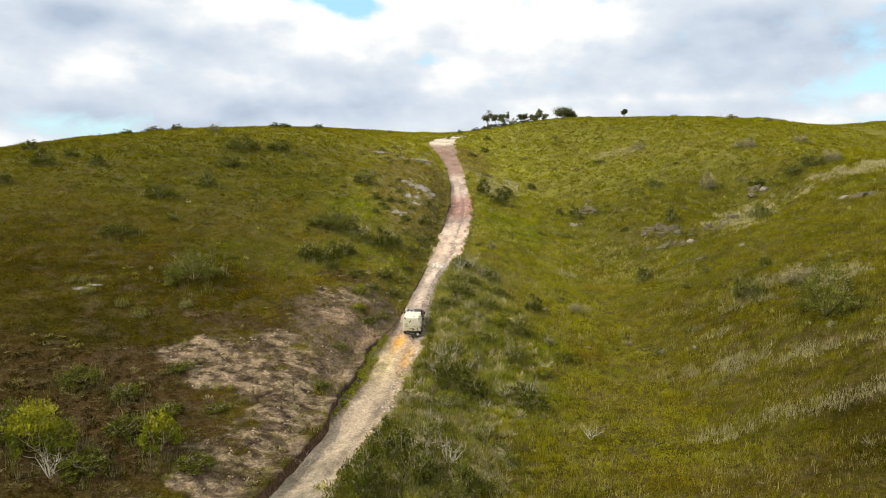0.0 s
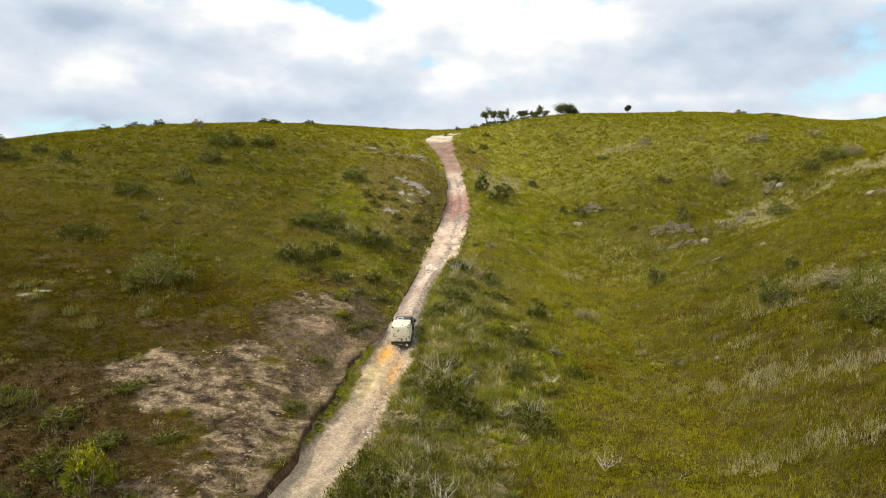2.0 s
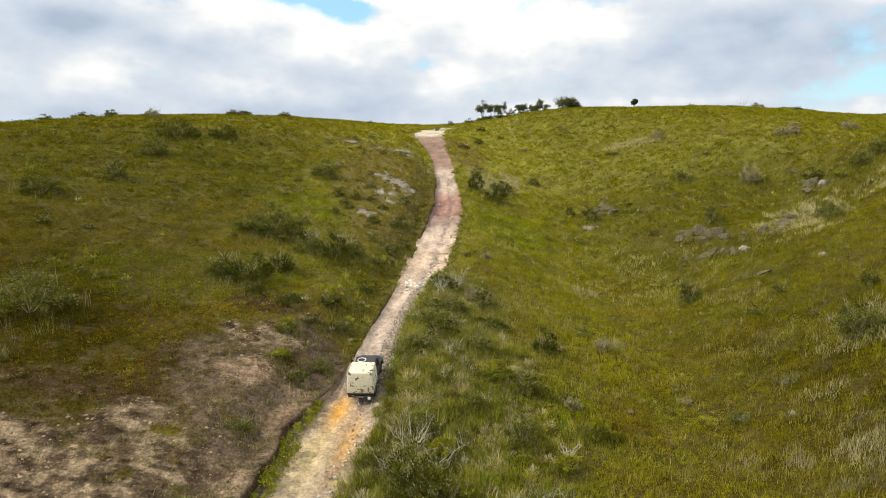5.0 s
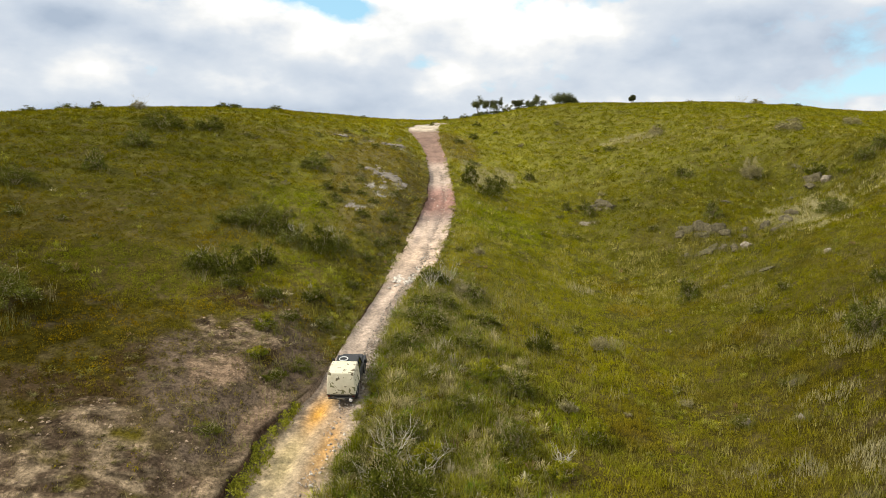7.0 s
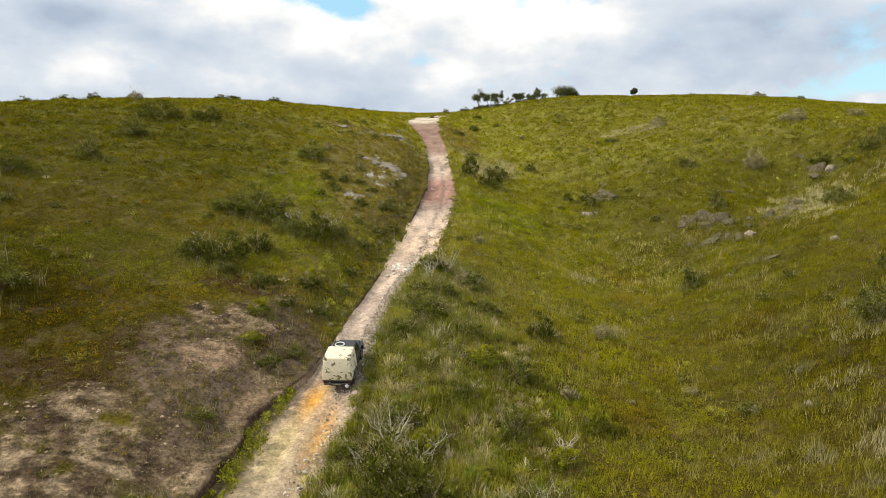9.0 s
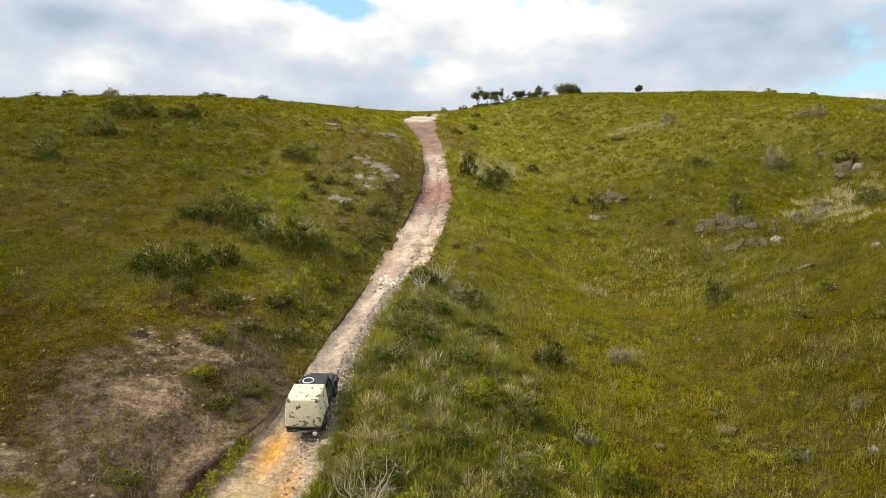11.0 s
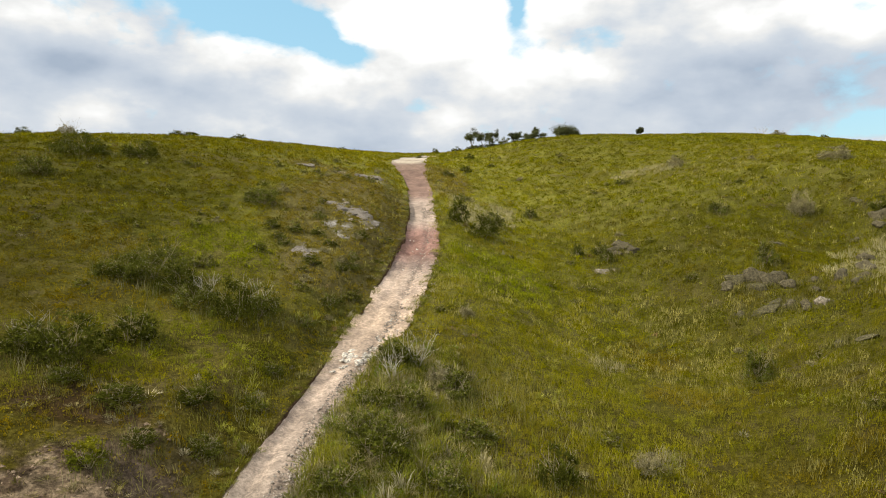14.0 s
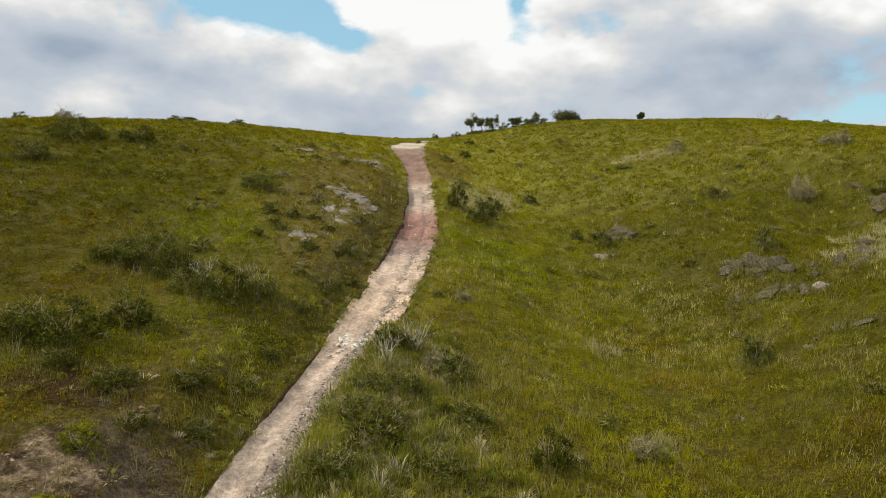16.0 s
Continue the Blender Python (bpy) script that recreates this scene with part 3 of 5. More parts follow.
def blades(name, rng, x, y, height, width, count, lean, spread, colour, mat, label, category):
    """Tufts of thin upright blades as one mesh; x, y, height, width and colour are given tuft by tuft."""
    n = len(x)
    px = np.repeat(x, count) + rng.normal(0, 1, n * count) * np.repeat(spread, count)
    py = np.repeat(y, count) + rng.normal(0, 1, n * count) * np.repeat(spread, count)
    h = np.repeat(height, count) * rng.uniform(0.5, 1.2, n * count)
    w = np.repeat(width, count) * rng.uniform(0.6, 1.3, n * count)
    a, b = rng.uniform(0, 2 * np.pi, n * count), rng.uniform(0, 2 * np.pi, n * count)
    l = h * lean * rng.uniform(0.2, 1.4, n * count)
    pz = surface(px, py) - 0.03
    ax, ay = np.cos(a) * w / 2, np.sin(a) * w / 2
    tx, ty = px + np.cos(b) * l, py + np.sin(b) * l
    v = np.stack([np.stack([px - ax, py - ay, pz], 1), np.stack([px + ax, py + ay, pz], 1), np.stack([tx, ty, pz + h], 1)], 1).reshape(-1, 3)
    c = np.repeat(colour, count, 0) * (0.60 + 0.85 * rng.uniform(0, 1, (n * count, 1)))
    straw = rng.uniform(0, 1, n * count) < 0.14
    c[straw] = c[straw] * 0.5 + np.array((0.20, 0.170, 0.036)) * rng.uniform(0.6, 1.2, (straw.sum(), 1))
    me = mesh_np(name, v, np.arange(len(v)).reshape(-1, 3), mat, np.repeat(c, 3, 0))
    return tagged(new(name, me), label, category, kind="stuff")


def cushions(name, rng, x, y, radius, height, count, leaf, colour, label, category):
    """Low domes of small leaves that stand out from the slope, cushion by cushion, as one mesh."""
    n = len(x)
    m = n * count
    gx, gy = land(x + 0.4, y) - land(x - 0.4, y), land(x, y + 0.4) - land(x, y - 0.4)
    a, u = rng.uniform(0, 2 * np.pi, m), rng.uniform(0.0, 1.0, m)
    o = np.sqrt(1 - u * u)
    d = np.stack([np.cos(a) * o, np.sin(a) * o, u], 1)
    R = np.repeat(radius * rng.uniform(0.8, 1.2, n), count) * rng.uniform(0.65, 1.1, m)
    dx, dy = d[:, 0] * R, d[:, 1] * R
    p = np.stack([np.repeat(x, count) + dx, np.repeat(y, count) + dy, np.repeat(surface(x, y), count) + (np.repeat(gx, count) * dx + np.repeat(gy, count) * dy) / 0.8 + np.repeat(height, count) * u - 0.03], 1)
    out = d + rng.normal(0, 0.30, (m, 3))
    out /= np.linalg.norm(out, axis=1, keepdims=True)
    l = np.cross(rng.normal(0, 0.6, (m, 3)) + np.stack([-np.sin(a), np.cos(a), 0 * a], 1), out)
    l = l * np.where(l[:, 2:] < 0, -1, 1) + out * 0.30
    l /= np.linalg.norm(l, axis=1, keepdims=True)
    b = np.cross(out, l)
    s = leaf * rng.uniform(0.6, 1.5, (m, 1))
    v = np.stack([p - b * s * 0.34, p + b * s * 0.34, p + l * s], 1).reshape(-1, 3)
    c = np.repeat(colour * (0.70 + 0.52 * rng.uniform(0, 1, (n, 1))), count, 0) * rng.uniform(0.86, 1.14, (m, 1))
    me = mesh_np(name, v, np.arange(len(v)).reshape(-1, 3), LEAF, np.repeat(c, 3, 0))
    return tagged(new(name, me), label, category, kind="stuff")


def mix3(a, b, f):
    return np.asarray(a) * (1 - f[:, None]) + np.asarray(b) * f[:, None]


def heath_colour(rng, x, y):
    """Colour of the low plants: russet olive on the left slope, yellow-green in the hollow, browned near the scrapes.
    """
    n1, n2, n3 = fbm(x / 7, y / 7, 4, 71), fbm(x / 2.2, y / 2.2, 3, 72), fbm(x / 0.8, y / 0.8, 2, 74)
    right, up = step(-3, 9, x), step(66, 100, y)
    c = mix3(mix3((0.152, 0.104, 0.006), (0.140, 0.124, 0.008), up), (0.142, 0.137, 0.008), right)
    c = mix3(c, (0.170, 0.150, 0.018), step(0.45, 0.75, n1) * 0.4)
    c = mix3(c, (0.072, 0.080, 0.006), step(0.46, 0.66, n2) * 0.65)
    c = mix3(c, (0.118, 0.142, 0.008), np.clip(blobs(x, y, LUSH) * 1.0 + n1 - 0.80, 0, 1))
    c = mix3(c, (0.138, 0.092, 0.011), np.clip(blobs(x, y, RUST) * (0.3 + 1.0 * n2), 0, 1) * 0.70)
    c = mix3(c, (0.084, 0.066, 0.017), np.clip(blobs(x, y, BROWN) * (0.4 + 0.9 * n1), 0, 1) * 0.85)
    c = mix3(c, (0.185, 0.168, 0.050), step(0.58, 0.76, fbm(x / 3.3, y / 3.3, 3, 73)) * 0.40 * right)
    c = mix3(c, (0.200, 0.178, 0.055), step(0.66, 0.80, n3) * 0.22)
    c = mix3(c, (0.128, 0.088, 0.016), step(0.62, 0.76, fbm(x / 2.8, y / 2.8, 3, 91)) * 0.35)
    c = mix3(c, (0.128, 0.100, 0.036), np.clip(blobs(x, y, DULL) * 1.5 + (n1 - 0.5), 0, 1) * 0.85)
    c = mix3(c, (0.120, 0.098, 0.064), np.clip(blobs(x, y, LITTER) * 1.3 + (n2 - 0.5), 0, 1) * 0.92)
    # random tone, times the shade painted over foreground and flanks
    tone = gradation(x, y) * (0.70 + 0.60 * fbm(x / 1.2, y / 1.2, 3, 76)) * (0.72 + 0.56 * step(0.30, 0.70, fbm(x / 1.3, y / 1.3, 2, 90)))
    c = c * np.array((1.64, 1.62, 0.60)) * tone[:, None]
    return c / (1 + np.clip(c[:, :1] - 0.12, 0, 1) * 2.6)


def scatter(rng, x0, x1, y0, y1, per):
    n = int((x1 - x0) * (y1 - y0) * per)
    return rng.uniform(x0, x1, n), rng.uniform(y0, y1, n)


def in_view(x, y, margin=1.0):
    """Inside the wide wedge of land that lies ahead of the walk."""
    return (np.abs(x - 1.5) < (y + 4) * 0.66 + margin) & (y > 24)


def make_heath():
    rng = np.random.default_rng(5)
    # name, stretch of land, cushions to the square metre and leaves each, size; tufts to the square metre and blades each
    for name, (x0, x1, y0, y1), per, count, size, tufts, blade in (
            ("near", (-60, 62, 31, 90), 6.2, 20, 1.0, 15.0, 9), ("middle", (-72, 78, 90, 124), 3.4, 19, 1.55, 7.0, 8), ("far", (-120, 125, 124, 216), 1.55, 15, 2.2, 1.3, 6)):
        x, y = scatter(rng, x0, x1, y0, y1, per)
        luck = rng.uniform(0, 1, (3, len(x)))
        keep = in_view(x, y) & (off_track(x, y) > 0.10 * size) & (luck[0] > step(0.12, 0.5, bareness(x, y)) * 0.96) & (luck[1] > stoniness(x, y) * 0.9) & (luck[2] < 0.55 + 0.45 * step(0.34, 0.52, fbm(x / (0.9 * size), y / (0.9 * size), 3, 78)))
        x, y = x[keep], y[keep]
        r = (0.16 + 0.20 * rng.uniform(0, 1, len(x)) ** 1.6) * size
        h = (0.10 + 0.16 * step(0.35, 0.68, fbm(x / (0.9 * size), y / (0.9 * size), 2, 77))) * size ** 0.5 * (1 + 0.4 * blobs(x, y, LUSH)) * (1 - 0.5 * np.clip(blobs(x, y, LITTER) + blobs(x, y, BARE), 0, 1))
        cushions("heath_" + name, rng, x, y, r, h, count, 0.074 * size ** 1.2, heath_colour(rng, x, y), "low olive-green heath cushions covering the hillside", "heath")
        x, y = scatter(rng, x0, x1, y0, y1, tufts)
        thick = 0.18 + 0.82 * step(-2, 6, x) * (1 - 0.55 * step(0.50, 0.66, fbm(x / 4.5, y / 4.5, 3, 93))) + 0.4 * blobs(x, y, LUSH)
        keep = in_view(x, y) & (off_track(x, y) > 0.05) & (bareness(x, y) < 0.25) & (stoniness(x, y) < 0.4) & (rng.uniform(0, 1, len(x)) < thick)
        x, y = x[keep], y[keep]
        tall = (0.20 + 0.14 * step(-2, 8, x) + 0.12 * (fbm(x / 2.5, y / 2.5, 3, 75) - 0.4)) * (0.55 + 0.9 * step(0.32, 0.70, fbm(x / 0.9, y / 0.9, 2, 77)))
        blades("grass_" + name, rng, x, y, tall * (1.05 - 0.05 * size), 0.020 * size + 0 * x, blade, 0.42, 0.10 * size + 0 * x, heath_colour(rng, x, y) * np.array((1.14, 1.12, 1.2)), GRASS,
               "fine olive-green grass growing through the heath", "grass")
    # thin brown stubble on the bare scrapes
    x, y = scatter(rng, -24, -4, 32, 68, 14)
    keep = (blobs(x, y, BARE) > 0.05) & (off_track(x, y) > 0.3) & (rng.uniform(0, 1, len(x)) < 0.10 + 0.90 * step(0.42, 0.58, fbm(x / 1.1, y / 1.1, 3, 81)))
    x, y = x[keep], y[keep]
    c = mix3((0.085, 0.062, 0.034), (0.150, 0.120, 0.062), rng.uniform(0, 1, len(x)) ** 1.5)
    blades("stubble", rng, x, y, rng.uniform(0.06, 0.24, len(x)), 0.025 + 0 * x, 10, 0.9, 0.13 + 0 * x, c, GRASS, "thin brown stubble on bare soil", "stubble")
    # clods and small stones lying on the bare earth
    x, y = scatter(rng, -24, -4, 32, 70, 26)
    keep = (bareness(x, y) > 0.35) & (off_track(x, y) > 0.1) & (rng.uniform(0, 1, len(x)) < 0.15 + 0.85 * step(0.45, 0.62, fbm(x / 1.3, y / 1.3, 3, 82)))
    x, y = x[keep], y[keep]
    n = len(x)
    r = 0.025 + 0.11 * rng.uniform(0, 1, n) ** 3
    knob = np.array(((1, 0.1, 0), (0.1, 1, 0), (-1, 0.1, 0), (0, -1, 0), (0.1, 0, 0.62)), float)
    v = (np.stack([x, y, ground(x, y) - 0.01], 1)[:, None] + knob[None] * rng.uniform(0.55, 1.35, (n, 5, 1)) * r[:, None, None]).reshape(-1, 3)
    f = (np.arange(n)[:, None, None] * 5 + np.array(((0, 1, 4), (1, 2, 4), (2, 3, 4), (3, 0, 4)))[None]).reshape(-1, 3)
    c = mix3((0.12, 0.080, 0.050), (0.30, 0.225, 0.155), rng.uniform(0, 1, n))
    tagged(new("soil_clods", mesh_np("soil_clods", v, f, STONE, np.repeat(c, 5, 0))), "loose clods and small stones on bare soil", "clods", kind="stuff")
    # taller dry reed stems in the hollow and along the grey bands
    x, y = scatter(rng, -6, 70, 32, 156, 11.0)
    g = blobs(x, y, GREY)
    band = np.clip(g * 0.9 + (fbm(x / 1.3, y / 1.3, 3, 79) - 0.55) * 2.8, 0, 1) * (g > 0)
    odds = 0.02 + 0.80 * band + 0.26 * step(0.46, 0.66, fbm(x / 3, y / 3, 3, 80)) * (x > 4) * (x < 30) * (y < 104)
    keep = in_view(x, y) & (off_track(x, y) > 0.5) & (rng.uniform(0, 1, len(x)) < odds)
    x, y, band = x[keep], y[keep], band[keep]
    c = mix3((0.27, 0.240, 0.070), (0.305, 0.272, 0.150), np.clip(band * 1.2, 0, 1)) * (1 + 0.35 * step(84, 92, y))[:, None] * (0.75 + 0.5 * fbm(x / 1.1, y / 1.1, 2, 94))[:, None]
    blades("dry_reed", rng, x, y, (0.28 + 0.28 * rng.uniform(0, 1, len(x))) * (1 + 0.25 * band), 0.010 + 0.00040 * y, 10, 0.36, 0.17 + 0 * x, c, GRASS, "dry grey-beige reed clumps among green grass", "reed")


def leaf_cloud(rng, centres, radii, per, size, colour, jitter=0.35, shell=0.55, droop=0.0, slim=0.42):
    """Small rhombic leaves round lumpy clumps: verts, faces, tint."""
    centres, radii = np.asarray(centres, float), np.asarray(radii, float)
    n = len(centres) * per
    d = rng.normal(0, 1, (n, 3))
    d /= np.linalg.norm(d, axis=1, keepdims=True)
    r = rng.uniform(shell, 1.08, (n, 1))
    p = np.repeat(centres, per, 0) + d * r * np.repeat(radii, per, 0)
    a = rng.normal(0, 1, (n, 3)) * 0.6 + d * 0.8
    a[:, 2] += 0.6 - droop
    a /= np.linalg.norm(a, axis=1, keepdims=True)
    b = np.cross(a, rng.normal(0, 1, (n, 3)))
    b /= np.linalg.norm(b, axis=1, keepdims=True)
    s = size * rng.uniform(0.6, 1.4, (n, 1))
    v = np.stack([p - a * s, p + b * s * slim, p + a * s, p - b * s * slim], 1).reshape(-1, 3)
    clump = rng.uniform(1 - jitter, 1 + jitter, (len(centres), 1))
    c = np.repeat(clump, per, 0) * rng.uniform(0.7, 1.35, (n, 1)) * np.asarray(colour)
    return v, np.arange(len(v)).reshape(-1, 4), np.repeat(c, 4, 0)


def brush(rng, x, y, base, radius, height, colour, count, width):
    """Bushy tufts of narrow leaves fanning up and out from a foot: verts, faces, tint."""
    n = len(x)
    m = n * count
    a, o = rng.uniform(0, 2 * np.pi, m), np.sqrt(rng.uniform(0, 1, m))
    R, H = np.repeat(radius, count), np.repeat(height, count)
    foot = 0.55 * o * R
    px, py = np.repeat(x, count) + np.cos(a) * foot, np.repeat(y, count) + np.sin(a) * foot
    z0 = np.repeat(base, count) + H * rng.uniform(-0.05, 0.45, m) * (1 - 0.6 * o)
    rise = H * (1 - 0.45 * o * o) * rng.uniform(0.35, 0.65, m)
    tx = px + np.cos(a) * R * (0.25 + o) * 0.80 + rng.normal(0, 0.06, m)
    ty = py + np.sin(a) * R * (0.25 + o) * 0.70 + rng.normal(0, 0.06, m)
    b = rng.uniform(0, 2 * np.pi, m)
    w = width * rng.uniform(0.6, 1.5, m)
    dx, dy = np.cos(b) * w, np.sin(b) * w
    mx, my, mz = px + (tx - px) * 0.42, py + (ty - py) * 0.42, z0 + rise * 0.72
    v = np.stack([np.stack([px, py, z0], 1), np.stack([mx + dx, my + dy, mz], 1), np.stack([tx, ty, z0 + rise], 1), np.stack([mx - dx, my - dy, mz], 1)], 1).reshape(-1, 3)
    c = np.repeat(colour, count, 0) * rng.uniform(0.55, 1.3, (m, 1))
    pale = rng.uniform(0, 1, m) < 0.14
    c[pale] = c[pale] * 0.4 + np.array((0.200, 0.175, 0.085)) * rng.uniform(0.7, 1.2, (pale.sum(), 1))
    return v, np.arange(len(v)).reshape(-1, 4), np.repeat(c, 4, 0)


def make_scrub():
    """Knee- to waist-high scrub beside the track, round the scrapes and in the hollow, too dense to count."""
    rng = np.random.default_rng(9)
    x, y = scatter(rng, -40, 46, 28, 130, 6.0)
    mid = track(y)[0]
    belt = np.exp(-((x - mid - 4.5) / 4.2) ** 2) * step(26, 34, y) * (1 - step(76, 84, y))
    left = np.exp(-((x - mid + 3.0) / 1.6) ** 2) * step(66, 71, y) * (1 - step(128, 136, y)) * 0.40
    edge = ((off_track(x, y) < 0.8) & (y > 62)) * 0.45
    hollow = step(0.48, 0.70, fbm(x / 5, y / 5, 3, 83)) * (x > 2) * 0.14
    slope = step(0.58, 0.74, fbm(x / 4, y / 4, 3, 84)) * (x < -4) * (y > 58) * 0.10
    rim = np.clip(blobs(x, y, BROWN), 0, 1) * 0.22 + np.clip(blobs(x, y, BARE) + blobs(x, y, LITTER), 0, 1) * 0.42 * step(0.46, 0.56, fbm(x / 1.5, y / 1.5, 3, 85))
    thick = step(0.30, 0.55, fbm(x / 1.8, y / 1.8, 3, 87))
    keep = in_view(x, y) & (off_track(x, y) > np.where(x > mid, -0.30, np.where(y > 66, -0.22, 0.1))) & (rng.uniform(0, 1, len(x)) < belt * 0.30 * (0.30 + 0.9 * thick) + left + edge + hollow + slope + rim)
    x, y, belt = x[keep], y[keep], belt[keep]
    n = len(x)
    dry = np.clip(blobs(x, y, LITTER) * 1.2 + blobs(x, y, BARE) + blobs(x, y, BROWN) + blobs(x, y, DULL) * 0.8, 0, 1)
    w = (0.18 + 0.40 * rng.uniform(0, 1, n) ** 1.7) * (1 + 0.45 * belt)
    w = w * (1 - 0.35 * np.clip(blobs(x, y, BARE), 0, 1))
    h = rng.uniform(0.22, 0.66, n) * (0.8 + 1.0 * belt) * (0.55 + 0.95 * step(0.3, 0.7, fbm(x / 1.5, y / 1.5, 2, 92))) * (1 - 0.35 * dry)
    k, patch = rng.uniform(0, 1, n), fbm(x / 1.7, y / 1.7, 3, 88)
    tone = mix3((0.110, 0.118, 0.011), (0.205, 0.200, 0.028), np.clip(k * 0.4 + (patch - 0.38) * 2.4, 0, 1))
    tone = np.where((rng.uniform(0, 1, n) < 0.10 + 0.6 * step(0.50, 0.66, fbm(x / 1.9, y / 1.9, 3, 89)) * belt)[:, None], np.array((0.270, 0.240, 0.150)), tone)
    tone = np.where((rng.uniform(0, 1, n) < 0.05)[:, None], np.array((0.150, 0.095, 0.045)), tone)
    earthy = mix3((0.082, 0.066, 0.022), (0.190, 0.152, 0.080), rng.uniform(0, 1, n) ** 1.4)
    # scrub tone also carries the foreground shade, painted in by y
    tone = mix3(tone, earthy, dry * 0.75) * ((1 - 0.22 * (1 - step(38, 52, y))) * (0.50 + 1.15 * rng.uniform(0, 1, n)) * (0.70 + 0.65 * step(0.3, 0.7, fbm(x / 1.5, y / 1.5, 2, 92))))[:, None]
    # the thick belt on the right of the track
    x4, y4 = scatter(rng, -16, 16, 33, 84, 9.0)
    m4, l4, r4, d4 = edges(y4)
    deep = (x4 - m4 - r4) / (10.5 - 6.0 * step(62, 82, y4))
    keep = (deep > -0.01) & (rng.uniform(0, 1, len(x4)) < 1.0 - step(0.55, 1.05, deep + 0.5 * (fbm(x4 / 2.4, y4 / 2.4, 3, 95) - 0.5)))
    x4, y4 = x4[keep], y4[keep]
    k4, p4 = rng.uniform(0, 1, (3, len(x4))), fbm(x4 / 1.4, y4 / 1.4, 3, 96)
    w4 = 0.22 + 0.30 * k4[0] ** 1.5
    h4 = (0.42 + 0.62 * step(0.30, 0.72, fbm(x4 / 1.6, y4 / 1.6, 2, 97))) * (0.7 + 0.5 * k4[1])
    t4 = mix3((0.105, 0.120, 0.011), (0.250, 0.250, 0.036), np.clip((p4 - 0.32) * 2.4, 0, 1))
    t4 = np.where((k4[2] < 0.08 + 0.50 * step(0.52, 0.66, fbm(x4 / 1.5, y4 / 1.5, 3, 98)))[:, None], np.array((0.330, 0.295, 0.200)), t4)
    # belt colour dimmed at low y, foreground shade painted in again
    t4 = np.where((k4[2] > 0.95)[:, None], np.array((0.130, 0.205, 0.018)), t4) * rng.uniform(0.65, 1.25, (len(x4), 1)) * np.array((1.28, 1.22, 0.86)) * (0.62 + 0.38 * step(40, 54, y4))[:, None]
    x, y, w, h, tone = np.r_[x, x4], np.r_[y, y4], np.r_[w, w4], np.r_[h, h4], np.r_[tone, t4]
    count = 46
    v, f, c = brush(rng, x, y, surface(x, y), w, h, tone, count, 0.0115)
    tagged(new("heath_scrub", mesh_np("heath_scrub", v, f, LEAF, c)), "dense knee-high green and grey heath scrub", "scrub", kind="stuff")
    # yellow-green plants on the verge, and small dark tussocks far up the slopes
    y2 = rng.uniform(47, 60, 100)
    mid, left, right, depth = edges(y2)
    x2 = mid - left + verge(y2) * rng.uniform(0.15, 0.85, len(y2))
    r2 = rng.uniform(0.16, 0.36, len(y2)) * (0.4 + 0.6 * (fbm(y2 / 3, y2 * 0, 2, 86) > 0.42))
    v, f, c = leaf_cloud(rng, np.stack([x2, y2, bed(y2) + 0.28 + r2 * 0.5], 1), np.stack([r2, r2, r2], 1), 60, 0.060, (0.205, 0.205, 0.022), 0.35, 0.3)
    tagged(new("verge_plants", mesh_np("verge_plants", v, f, LEAF, c)), "yellow-green low plants along the cut bank", "plants", kind="stuff")
    x3, y3 = scatter(rng, -110, 115, 92, 214, 0.12)
    keep = in_view(x3, y3) & (off_track(x3, y3) > 0.6)
    x3, y3 = x3[keep], y3[keep]
    r3 = rng.uniform(0.14, 0.42, len(x3))
    v, f, c = leaf_cloud(rng, np.stack([x3, y3, surface(x3, y3) + r3 * 0.5], 1), np.stack([r3, r3, r3 * 0.8], 1), 10, 0.13, (0.170, 0.165, 0.026), 0.5, 0.3)
    tagged(new("tussock_field", mesh_np("tussock_field", v, f, LEAF, c)), "small dark tussocks scattered over the far slopes", "tussocks", kind="stuff")
    # upright green reed among the scrub
    x, y = scatter(rng, -10, 30, 28, 84, 14)
    mid = track(y)[0]
    belt = np.exp(-((x - mid - 5.0) / 4.5) ** 2) * step(26, 34, y) * (1 - step(76, 84, y))
    keep = (off_track(x, y) > -0.05) & (rng.uniform(0, 1, len(x)) < belt * 0.55)
    x, y = x[keep], y[keep]
    c = mix3((0.150, 0.160, 0.018), (0.330, 0.290, 0.140), rng.uniform(0, 1, len(x)) ** 1.5)
    blades("green_reed", rng, x, y, rng.uniform(0.50, 1.0, len(x)), 0.020 + 0 * x, 11, 0.35, 0.16 + 0 * x, c, GRASS, "upright green reeds beside the track", "reed")


make_heath()
make_scrub()


